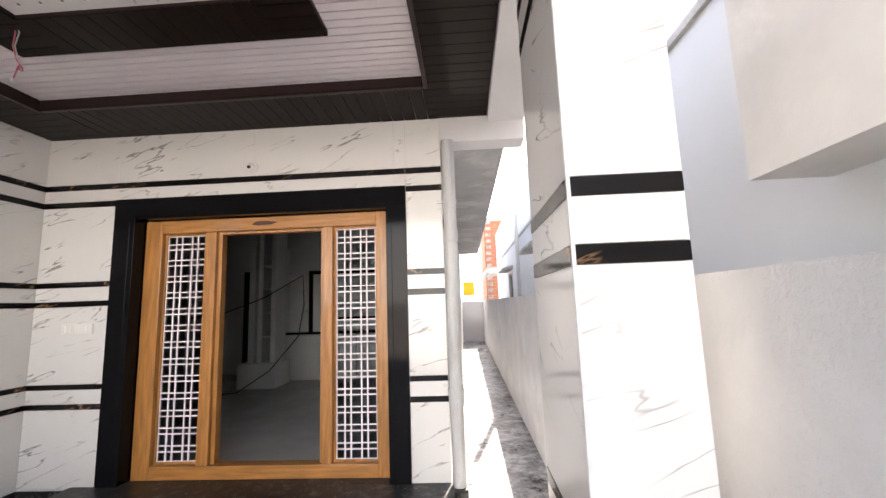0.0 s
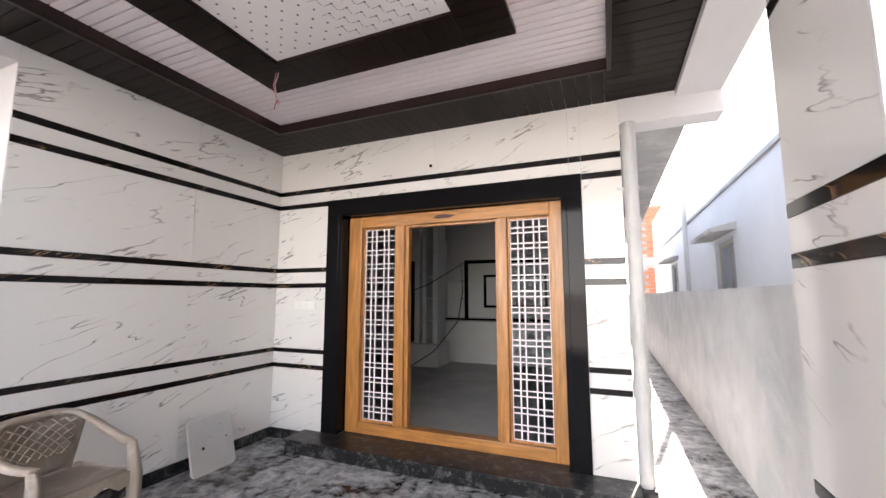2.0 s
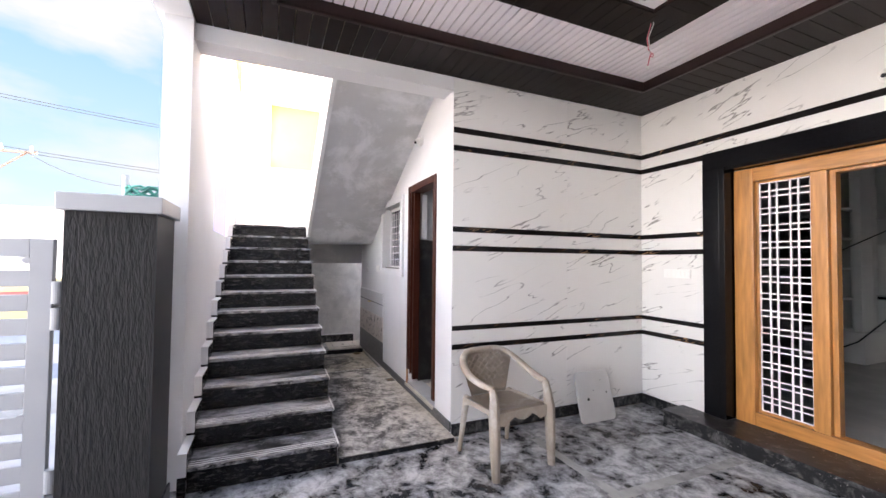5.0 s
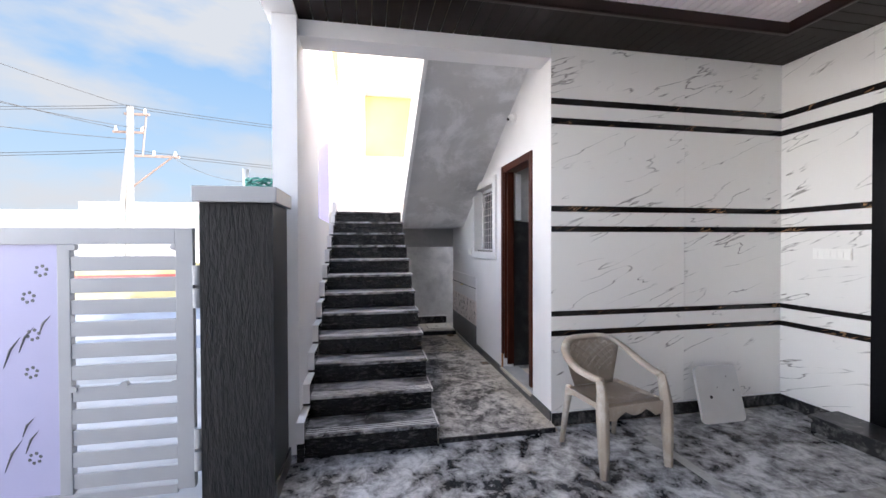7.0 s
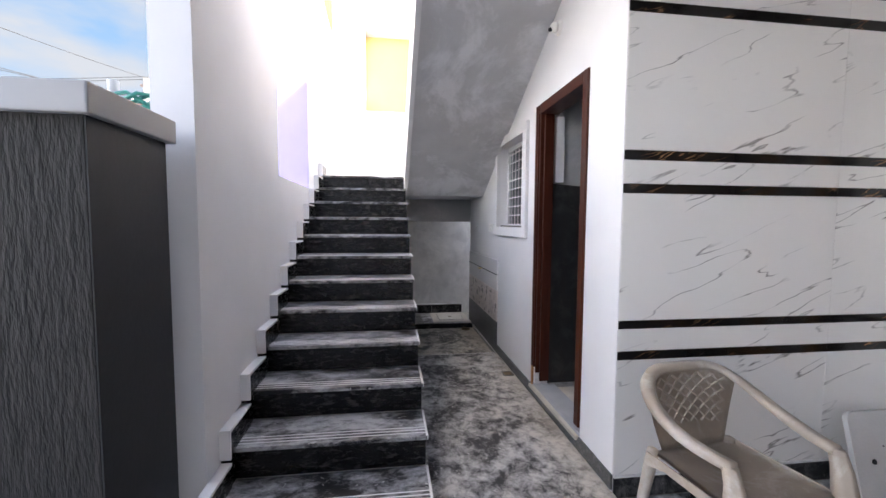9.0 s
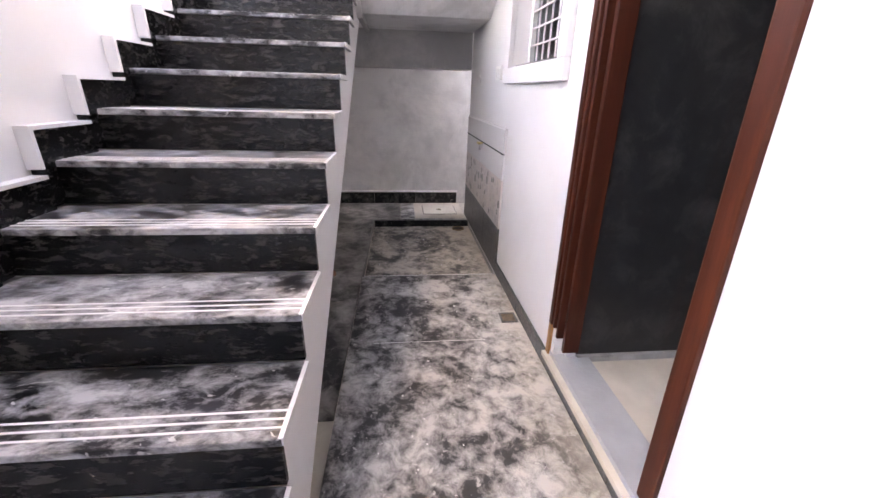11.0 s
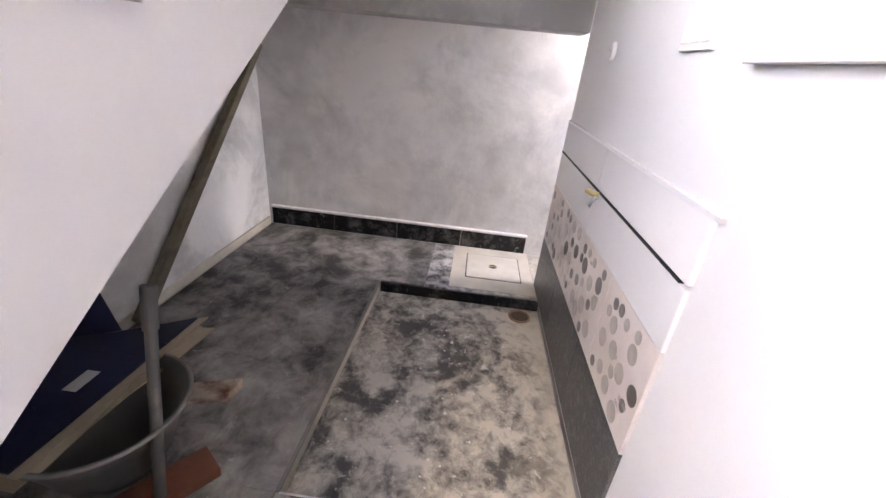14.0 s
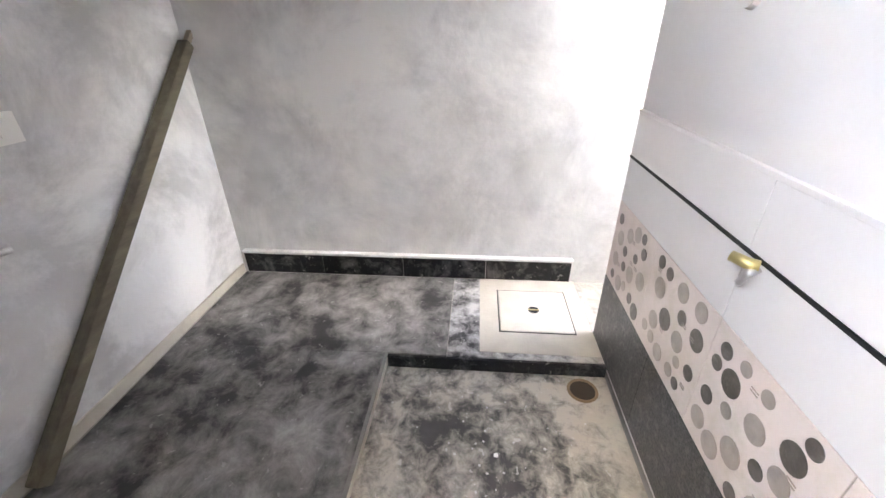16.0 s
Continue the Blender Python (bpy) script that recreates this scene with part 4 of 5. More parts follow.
for y, z, r in ((-0.09, 0.20, 0.013), (0.13, 0.24, 0.007), (-0.02, 0.27, 0.004), (0.08, 0.35, 0.004)):
    bm = bmesh.new()
    cyl(bm, (0.008, y, z), (0.0145, y, z), r, seg=14)
    bmesh.ops.transform(bm, matrix=lean, verts=bm.verts[:])
    part("hole", bm, M_BLACK, lid, "dark hole in the sheet")

# ---- right pillar ----
pillar = thing("porch_pillar", (3.86, -2.27, 0), "square porch pillar clad in white tiles with black bands", "pillar")
part("core", boxes(((0.01, 0.01, 0), (0.25, 0.51, 2.945))), M_CEMENT, pillar, "grey core of the pillar")

# loose twisted wires hanging from the ceiling ring
wires = thing("hanging_wires", (1.06, -1.17, RZ + 0.03), "pink and grey wires hanging from the ceiling", "wire")
for (dx, m_, nm) in ((0.0, M_PINKW, "pink_wire"), (0.012, M_PIPE, "grey_wire")):
    bm = bmesh.new()
    tube(bm, [(0.12 + dx, -0.12, 0.0), (0.10 + dx * 2, -0.10, -0.04), (0.03 + dx, -0.05, -0.08), (0.0 + dx, 0.0, -0.13), (0.02 - dx, 0.01, -0.17), (0.0, 0.0, -0.21)], 0.0035, 6)
    part(nm, bm, m_, wires, smooth=True)
bm = bmesh.new()
tube(bm, [(0.02, 0.0, -0.165), (0.03, 0.01, -0.175), (0.02, 0.02, -0.19), (0.005, 0.01, -0.18), (0.015, 0.0, -0.17), (0.0, 0.0, -0.225), (-0.008, 0.0, -0.25)], 0.004, 6)
part("knot", bm, M_PINKW, wires, smooth=True)
part("tip", boxes(((-0.016, -0.007, -0.268), (0.0, 0.007, -0.245)), bevel=0.003), M_WHITEPL, wires)

# ---- stair ----
X_N, TR, RI = 0.15, 0.270, 0.158     # first nosing, tread and riser
NS = 12
stair = thing("staircase", (0, 0, 0), "white concrete stair with dusty black stone steps", "staircase")
prof = [(X_N - 0.03, 0.0)]
for i in range(NS):
    xr = X_N - 0.03 - i * TR
    prof += [(xr, (i + 1) * RI - 0.022), (xr - TR, (i + 1) * RI - 0.022)]
prof[-1] = (-3.62, NS * RI - 0.022)
prof += [(-3.62, 1.693), (-3.09, 1.692), (-0.56, PF), (-0.50, 0.0)]
bm = bmesh.new()
prism(bm, prof, "y", YO + 0.003, YS - 0.003)
part("stringer", bm, M_WHITE, stair, "white painted side and underside of the stair")
part("foot_skirting", boxes(((-0.42, YS - 0.002, PF), (X_N - 0.05, YS + 0.012, PF + 0.09))), M_WHITE, stair)
tread_me = mesh_of("tread", boxes(((-TR - 0.012, YO + 0.004, -0.022), (0.0, YS + 0.012, 0.0)), bevel=0.004), M_STEP)
riser_me = mesh_of("riser", boxes(((-0.03 - 0.0, YO + 0.004, -RI + 0.0015), (-0.014, YS + 0.004, -0.0225))), M_RISER)
groove_me = mesh_of("groove", boxes(((-0.0032, YO + 0.03, -0.001), (0.0032, YS + 0.006, 0.0016))), M_LINE)
edge_me = mesh_of("chipped_edge", boxes(((-0.006, YO + 0.02, -0.006), (0.0015, YS + 0.0125, 0.0012))), M_LINE)
for i in range(NS):
    x, z = X_N - i * TR, (i + 1) * RI
    if i < NS - 1:
        tr = piece("tread", tread_me, stair, (x, 0, z))
        for g in (0.035, 0.062, 0.089):
            piece("groove", groove_me, tr, (-g, 0, 0))
    piece("riser", riser_me, stair, (x, 0, z))
    # white edge of the stone where it meets the stringer
    part("putty_edge", boxes(((x - TR - 0.01, YS + 0.004, z - 0.020), (x - 0.002, YS + 0.0155, z + 0.0015))), M_LINE, stair)
top_land = part("landing_slab", boxes(((XF + 0.004, YO + 0.004, NS * RI - 0.02), (X_N - (NS - 1) * TR, W - 0.004, NS * RI)), bevel=0.003), M_STEP, stair)
# stepped black skirting on the outer wall
sk = thing("stair_skirting", (0, YO, 0), "stepped black tile skirting beside the stair", "skirting")
bm0 = bmesh.new()
prism(bm0, [(0.05, -RI + 0.01), (0.05, 0.105), (-TR + 0.052, 0.105), (-TR + 0.052, 0.0), (0.0, 0.0), (0.0, -RI + 0.01)], "y", 0.0015, 0.046)
skt = mesh_of("skirting_tile", bm0, M_RISER)
bm0 = bmesh.new()
prism(bm0, [(0.064, -0.02), (0.064, 0.118), (-TR + 0.05, 0.118), (-TR + 0.05, 0.105), (0.05, 0.105), (0.05, -0.02)], "y", 0.0015, 0.049)
skp = mesh_of("putty_line", bm0, M_WHITE)
for i in range(NS):
    piece("skirting_tile", skt, sk, (X_N - i * TR, 0, (i + 1) * RI))
    piece("putty_line", skp, sk, (X_N - i * TR, 0, (i + 1) * RI))

# ---- brown door frame, window ----
bd = thing("toilet_door_frame", (-1.16, W, 0.11), "maroon-brown painted wooden frame of the toilet doorway", "door frame")
bm = boxes(((0.0, -0.014, 0.16), (0.030, 0.095, 2.14)), ((0.030, -0.006, 0.16), (0.042, 0.095, 2.14)), ((0.042, -0.013, 0.16), (0.060, 0.095, 2.14)),
           ((0.060, -0.002, 0.12), (0.078, 0.095, 2.14)), ((0.078, 0.025, 0.06), (0.10, 0.095, 2.14)), bevel=0.004)
part("jamb", bm, M_BROWN, bd)
bm = boxes(((0.74, -0.014, 0.06), (0.80, 0.13, 2.14)), ((0.715, 0.012, 0.06), (0.74, 0.13, 2.14)), bevel=0.006)
part("jamb", bm, M_BROWN, bd)
part("head", boxes(((0.075, -0.014, 2.07), (0.74, 0.13, 2.14)), bevel=0.006), M_BROWN, bd)
part("bare_foot", boxes(((0.002, -0.012, 0.0), (0.03, 0.05, 0.16))), M_WOOD, bd, "bare orange wood at the foot of the jamb")
part("filler", boxes(((0.03, 0.0, 0.0), (0.06, 0.06, 0.17)), ((0.066, 0.05, 0.0), (0.085, 0.09, 0.14))), M_LINE, bd, "white filler at the foot of the jamb")
sill = thing("door_sill", (-1.16, W, 0.11), "grey stone threshold of the toilet doorway", "sill")
part("slab", boxes(((0.0, -0.004, 0.002), (0.80, 0.15, 0.03)), bevel=0.003), mat("grey_sill_stone", (0.36, 0.37, 0.385), 0.35, vary=0.1, scale=9), sill)
part("edge", boxes(((0.0, -0.028, -0.012), (0.80, -0.004, 0.01))), M_SAND, sill)
dado = thing("black_wall_sheet", (-1.098, W + 0.098, 0.115), "dusty black tile sheet with a curved top on the toilet wall", "wall sheet")
bm = bmesh.new()
pts = [(0.0, 0.03), (1.15, 0.03), (1.15, 1.15), (1.08, 1.32)]
for k in range(7):
    a = radians(15 * k)
    pts.append((0.86 + 0.2 * math.cos(a), 1.34 + 0.12 * math.sin(a)))
pts += [(0.55, 1.52), (0.0, 1.56)]
prism(bm, pts, "x", 0.0, 0.012)
part("sheet", bm, mat("dusty_black_sheet", (0.016, 0.016, 0.017), 0.35, vary=0.3, scale=12, bump=0.05, stain=(0.07, 0.068, 0.065), stain_at=(0.5, 0.8), stain_scale=6, stain_rough=0.6), dado)
part("ledge", boxes(((0.0, 0.0, 0.0), (0.03, 1.15, 0.03))), M_BAND, dado)
part("batten", boxes(((0.0, 0.02, 1.57), (0.03, 0.08, 2.05))), M_WHITE, dado, "white batten on the toilet wall")

win = thing("window_small", (-2.19, W, 1.34), "small white barred window in a raised plaster surround", "window")
ww, wh = 0.78, 0.78
part("surround", boxes(((-0.075, -0.03, -0.085), (ww + 0.085, 0.0, -0.0)), ((-0.075, -0.03, wh), (ww + 0.085, 0.0, wh + 0.08)), ((-0.075, -0.03, 0.0), (0.0, 0.0, wh)), ((ww, -0.03, 0.0), (ww + 0.085, 0.0, wh)), bevel=0.004), M_WHITE, win)
part("window_frame", boxes(((0.0, 0.085, 0.0), (0.035, 0.125, wh)), ((ww - 0.035, 0.085, 0.0), (ww, 0.125, wh)), ((0.035, 0.085, wh - 0.035), (ww - 0.035, 0.125, wh)), ((0.035, 0.085, 0.0), (ww - 0.035, 0.125, 0.03))), M_WHITE, win)
part("sill_strip", boxes(((0.02, 0.012, 0.001), (ww - 0.05, 0.06, 0.014))), M_DULL, win, "dark metal strip lying on the sill")
for k in range(5):
    part("bar", boxes(((0.12 + k * 0.097, 0.092, 0.03), (0.128 + k * 0.097, 0.10, wh - 0.035))), M_GRILLE, win)
for k in range(8):
    part("rung", boxes(((0.035, 0.088, 0.11 + k * 0.085), (ww - 0.035, 0.096, 0.118 + k * 0.085))), M_GRILLE, win)
pn = part("pane", boxes(((0.035, 0.11, 0.03), (ww - 0.035, 0.114, wh - 0.035))), M_PANE, win)

# ---- wash area ----
PX0, PX1 = -3.62, -2.19
panel = thing("wash_tiling", (PX0, W, PF), "wall tiling of the wash place with printed discs", "tiling")
L = PX1 - PX0


def rowtile(name, x0, x1, z0, z1, m_, lab=""):
    return part(name, boxes(((x0 + 0.001, -0.012, z0 + 0.001), (x1 - 0.001, -0.0005, z1 - 0.001)), bevel=0.0015), m_, panel, lab)


for k in range(3):
    rowtile("dark_tile", L * k / 3, L * (k + 1) / 3, 0.0, 0.315, M_GREYTILE, "speckled dark grey tile")
for k in range(2):
    rowtile("white_tile", L * k / 2, L * (k + 1) / 2, 0.64, 0.802, M_WTILE, "plain white tile")
    rowtile("white_tile", L * k / 2, L * (k + 1) / 2, 0.81, 0.955, M_WTILE, "plain white tile")
part("black_liner", boxes(((0.0, -0.0135, 0.802), (L - 0.03, -0.0005, 0.81))), M_BLACK, panel, "thin black liner strip")
part("white_capping", boxes(((0.0, -0.014, 0.955), (L + 0.02, -0.0005, 0.965))), M_WHITE, panel)
rng = random.Random(7)
for k in range(4):
    pt = rowtile("printed_tile", L * k / 4, L * (k + 1) / 4, 0.315, 0.64, M_PINKTILE, "pinkish tile printed with dark and taupe discs")
    placed = []
    tries = 0
    while len(placed) < 17 and tries < 900:
        tries += 1
        big = len(placed) < 8
        r = rng.uniform(0.026, 0.033) if big else rng.uniform(0.017, 0.023)
        u, v = rng.uniform(0.035, L / 4 - 0.035), rng.uniform(0.345, 0.61)
        if all((u - a) ** 2 + (v - b) ** 2 > (r + c + 0.006) ** 2 for a, b, c in placed):
            placed.append((u, v, r))
            bm = bmesh.new()
            cyl(bm, (L * k / 4 + u, -0.0118, v), (L * k / 4 + u, -0.0132, v), r, seg=22)
            part("disc", bm, M_DOTL if (big and rng.random() < 0.8) or rng.random() < 0.25 else M_DOTD, pt)
    for q in range(5):
        u, v = rng.uniform(0.03, L / 4 - 0.05), rng.uniform(0.34, 0.62)
        part("squiggle", boxes(((L * k / 4 + u, -0.0135, v), (L * k / 4 + u + 0.022, -0.0118, v + 0.0025)), ((L * k / 4 + u, -0.0135, v + 0.007), (L * k / 4 + u + 0.022, -0.0118, v + 0.0095))), M_DOTL, pt)
tap = thing("water_tap", (-2.86, W - 0.014, 0.832), "plugged tap outlet with a pale yellow stub", "tap")
bm = bmesh.new()
tube(bm, [(0, 0, 0), (-0.01, -0.015, 0.0), (-0.035, -0.035, 0.004)], [0.012, 0.012, 0.011], 12)
part("stub", bm, M_BRASS, tap, smooth=True)
bm = bmesh.new()
tube(bm, [(0, 0, -0.004), (0.0, -0.018, -0.016), (-0.005, -0.022, -0.04), (-0.012, -0.018, -0.05)], [0.009, 0.01, 0.008, 0.004], 10)
part("spout", bm, M_STEEL, tap, smooth=True)
stub2 = thing("wall_outlet", (-3.17, W, 1.30), "capped round pipe outlet in the white wall", "outlet")
bm = bmesh.new()
cyl(bm, (0, 0, 0), (0, -0.012, 0), 0.035, 0.03, 20)
part("collar", bm, M_WHITE, stub2)
bm = bmesh.new()
cyl(bm, (0, -0.01, 0.012), (0, -0.016, 0.012), 0.012, 0.01, 14)
part("cap", bm, M_PIPE, stub2)

man = thing("manhole_cover", (-3.765, -2.44, PF), "whitewashed square manhole cover set in the floor", "manhole cover")
part("bed", boxes(((-0.28, -0.26, -0.008), (0.30, 0.245, 0.003))), M_SAND, man, "cream cement bed")
part("rim", boxes(((-0.168, -0.172, 0.0), (0.168, 0.172, 0.0045))), M_BLACK, man)
part("lid", boxes(((-0.163, -0.167, 0.0), (0.163, 0.167, 0.008)), bevel=0.006), M_COVER, man)
bm = bmesh.new()
cyl(bm, (0, 0, 0.0), (0, 0, 0.0092), 0.026, seg=20)
part("keyhole", bm, M_BLACK, man)
part("key_bar", boxes(((-0.003, -0.026, 0.006), (0.003, 0.026, 0.011))), M_BRASS, man)
for nm, (x, y, z), r in (("drain_hole", (-3.34, -2.29, -0.032), 0.055),):
    dh = thing(nm, (x, y, z), "open round drain hole in the wash basin floor", "drain")
    bm = bmesh.new()
    tube(bm, [(r * math.cos(a), r * math.sin(a), 0.004) for a in [2 * math.pi * k / 20 for k in range(21)]], 0.006, 6)
    part("rim", bm, mat("rusty_sand_rim", (0.25, 0.17, 0.10), 0.8), dh)
    # flat mud-brown disc, coloured dark to stand for shade down the hole
    bm = bmesh.new()
    cyl(bm, (0, 0, 0.0), (0, 0, 0.004), r - 0.004, seg=24)
    part("shaft", bm, mat("drain_shadow_mud", (0.05, 0.035, 0.022), 0.9), dh)
fd = thing("floor_drain", (-1.58, -2.25, PF), "small square floor drain full of sand", "drain")
part("frame", boxes(((-0.05, -0.045, 0.001), (0.05, -0.035, 0.006)), ((-0.05, 0.035, 0.001), (0.05, 0.045, 0.006)), ((-0.05, -0.035, 0.001), (-0.04, 0.035, 0.006)), ((0.04, -0.035, 0.001), (0.05, 0.035, 0.006))), M_DULL, fd)
part("fill", boxes(((-0.04, -0.035, 0.0), (0.04, 0.035, 0.0035))), mat("drain_sand", (0.17, 0.13, 0.085), 0.9, vary=0.4, scale=40), fd)

# ---- things under the stair ----
pole = thing("timber_pole", (-2.76, YO + 0.05, PF), "old grey-brown timber pole leaning under the stair", "pole")
d = Vector((-1.26, -0.002, 1.17))
m4 = d.to_track_quat("Z", "Y").to_matrix().to_4x4()
bm = boxes(((-0.024, -0.024, 0.02), (0.026, 0.024, d.length)), bevel=0.008)
bmesh.ops.transform(bm, matrix=m4, verts=bm.verts[:])
bmesh.ops.translate(bm, verts=bm.verts[:], vec=(0, 0, -min(v.co.z for v in bm.verts)))
part("shaft", bm, M_POLE, pole)
bm = boxes(((-0.012, -0.012, d.length), (0.012, 0.012, d.length + 0.12)), bevel=0.003)
bmesh.ops.transform(bm, matrix=m4, verts=bm.verts[:])
part("tip", bm, M_RAWWOOD, pole)

pan = thing("mixing_pan", (-2.17, -3.575, PF), "round dull iron mortar pan on the floor", "pan")
bm = bmesh.new()
prof = [(0.0, 0.03), (0.12, 0.032), (0.20, 0.09), (0.26, 0.20), (0.285, 0.245), (0.30, 0.25), (0.302, 0.238), (0.285, 0.23), (0.262, 0.185), (0.205, 0.08), (0.125, 0.0), (0.0, 0.0)]
rings = []
SEG = 40
for r, z in prof:
    rings.append([bm.verts.new((max(0.71 * r, 0.001) * math.cos(2 * math.pi * k / SEG), max(0.71 * r, 0.001) * math.sin(2 * math.pi * k / SEG), z)) for k in range(SEG)])
for a, b in zip(rings, rings[1:]):
    for k in range(SEG):
        bm.faces.new((a[k], a[(k + 1) % SEG], b[(k + 1) % SEG], b[k]))
bmesh.ops.recalc_face_normals(bm, faces=bm.faces[:])
part("bowl", bm, M_DULL, pan, smooth=True)
bm = bmesh.new()
tube(bm, [(0.213 * math.cos(2 * math.pi * k / 40), 0.213 * math.sin(2 * math.pi * k / 40), 0.2435) for k in range(41)], 0.0065, 8)
part("rim", bm, M_RIM, pan, "rolled rim grey with dried mortar", smooth=True)

plank = thing("wood_offcut", (-2.46, -3.49, PF), "rough pale wood offcut lying on the floor", "wood", rz=108)
bm = bmesh.new()
prism(bm, [(-0.14, -0.035), (0.075, -0.035), (0.105, 0.035), (-0.12, 0.03)], "z", 0.001, 0.04)
part("block", bm, M_RAWWOOD, plank)
plank2 = thing("red_board", (-2.12, -3.39, PF), "short red-brown board on the floor under the stair", "wood", rz=143)
part("block", boxes(((-0.12, -0.055, 0.001), (0.12, 0.05, 0.035)), bevel=0.004), M_REDWOOD, plank2)
carton = thing("navy_carton", (-2.2, -3.75, PF + 0.251), "flattened navy printed carton lying on the pan", "carton")
bm = bmesh.new()
prism(bm, [(-0.36, 0.19), (0.25, 0.165), (0.25, -0.17), (-0.15, -0.17), (-0.235, 0.0)], "z", 0.006, 0.012)
part("top_sheet", bm, M_BLUE, carton, "navy printed face")
rngc = random.Random(11)
for k, (gx, gy, turn) in enumerate(((0.03, 0.018, 0.0), (0.0, 0.03, 2.5), (0.045, 0.01, -2.0))):
    bm = bmesh.new()
    outline = [(-0.36 - gx, 0.19 + gy), (-0.2, 0.184 + gy), (-0.05, 0.178 + gy * 0.7), (0.1, 0.172 + gy), (0.25, 0.165 + gy), (0.25, -0.17), (-0.15, -0.17), (-0.235 - gx * 0.5, 0.0), (-0.30 - gx, 0.10)]
    outline = [(px + rngc.uniform(-0.008, 0.008), py + rngc.uniform(-0.008, 0.008)) for px, py in outline]
    prism(bm, outline, "z", 0.0 - k * 0.012, 0.0045 - k * 0.012)
    for v in bm.verts:
        v.co.z -= (0.012 + 0.02 * k) * max(0.0, (v.co.y - 0.12) / 0.08) * 0.5
    bmesh.ops.rotate(bm, verts=bm.verts[:], cent=(0.2, 0, 0), matrix=Matrix.Rotation(radians(turn), 3, "Z"))
    part("under_sheet", bm, M_CARD, carton, "brown corrugated layer with torn edges")
part("sticker", boxes(((-0.06, 0.06, 0.0125), (0.02, 0.10, 0.0135))), M_LID, carton, "small white sticker")
carton2 = thing("navy_carton_sheet", (-2.20, YO + 0.13, PF), "tall navy carton sheet with beige tape leaning on the wall", "carton")
bm = bmesh.new()
prism(bm, [(-0.43, 0.0), (0.28, 0.0), (0.28, 0.56), (-0.29, 0.69)], "y", 0.0, 0.008)
part("sheet", bm, M_BLUE, carton2, "navy printed face")
bm = bmesh.new()
prism(bm, [(-0.357, 0.386), (0.28, 0.265), (0.28, 0.335), (-0.336, 0.451)], "y", 0.008, 0.011)
part("tape", bm, M_TAPE, carton2, "beige packing tape")
prop = thing("steel_prop", (-2.075, -3.375, PF + 0.033), "grey steel pipe handle leaning under the stair", "pipe")
bm = bmesh.new()
cyl(bm, (0, 0, 0.004), (-0.126, -0.0186, 0.49), 0.0145, seg=18)
part("tube", bm, M_DULL, prop)
bm = bmesh.new()
cyl(bm, (-0.121, -0.018, 0.472), (-0.149, -0.022, 0.582), 0.0185, seg=18)
part("grip", bm, M_DULL, prop, "dark grip on the pipe")

# ---- gate, gate pillar, column ----
gp = thing("gate_pillar", (0.16, -4.58, 0), "dark combed-texture gate pillar with a pale capstone", "pillar")
part("shaft", boxes(((0.03, 0.10, -0.01), (0.425, 0.465, 1.665))), M_TEXT, gp)
part("smooth_face", boxes(((0.03, 0.465, -0.01), (0.423, 0.470, 1.665))), M_SMOOTHD, gp, "smooth black side face")
part("capstone", boxes(((0.0, 0.072, 1.665), (0.45, 0.495, 1.75)), bevel=0.006), M_GATE, gp)
part("skirting", boxes(((0.0, 0.470, -0.01), (0.43, 0.482, 0.10))), M_GRANITE, gp)
pst = thing("pipe_post", (-0.05, -4.42, 1.0), "short grey pipe with a coil of green hose", "pipe")
bm = bmesh.new()
cyl(bm, (0, 0, -0.5), (0, 0, 0.955), 0.02)
part("pipe", bm, M_PIPE, pst)
bm = bmesh.new()
pts = [(0.03 + 0.07 * math.cos(a) * (1 - a / 60), 0.10 + 0.09 * math.sin(a), 0.855 + 0.03 * math.sin(2.3 * a)) for a in [k * 0.45 for k in range(48)]]
tube(bm, pts, 0.008, 6)
part("hose", bm, M_HOSE, pst, "coiled green hose", smooth=True)

gate = thing("metal_gate", (0.43, -4.565, 0), "pale grey metal gate with slats and cut-out sheet", "gate")
part("gate_frame", boxes(((-0.02, -0.09, 0.06), (0.02, 0.0, 1.53)), ((-0.02, -1.55, 1.44), (0.02, -0.09, 1.53)), ((-0.02, -1.55, 0.04), (0.02, -0.09, 0.09)),
                         ((-0.02, -0.66, 0.09), (0.02, -0.60, 1.44)), ((-0.02, -1.6, 0.04), (0.02, -1.55, 1.53)), bevel=0.004), M_GATE, gate)
slat = mesh_of("slat", boxes(((-0.012, -0.60, 0.0), (0.014, -0.09, 0.080)), bevel=0.004), M_GATE)
for k in range(11):
    piece("slat", slat, gate, (0.004 * (k % 2), 0, 0.115 + k * 0.118))
sheetm = part("sheet", boxes(((-0.006, -1.55, 0.09), (0.006, -0.66, 1.44))), M_GATEP, gate, "lavender white sheet with flower cut-outs")
for cy, cz in ((-0.74, 1.30), (-0.80, 1.16), (-0.78, 0.96), (-0.79, 0.76), (-0.78, 0.30), (-1.1, 1.2), (-1.2, 0.8), (-1.0, 0.45)):
    for k in range(6):
        a = k * math.pi / 3 + 0.3
        bm = bmesh.new()
        bmesh.ops.create_uvsphere(bm, u_segments=10, v_segments=6, radius=1, matrix=Matrix.Translation((0.006, cy + 0.026 * math.cos(a), cz + 0.026 * math.sin(a))) @ Matrix.Diagonal((0.0015, 0.009, 0.009, 1)))
        part("petal", bm, M_DULL, sheetm, "dark cut-out petal")
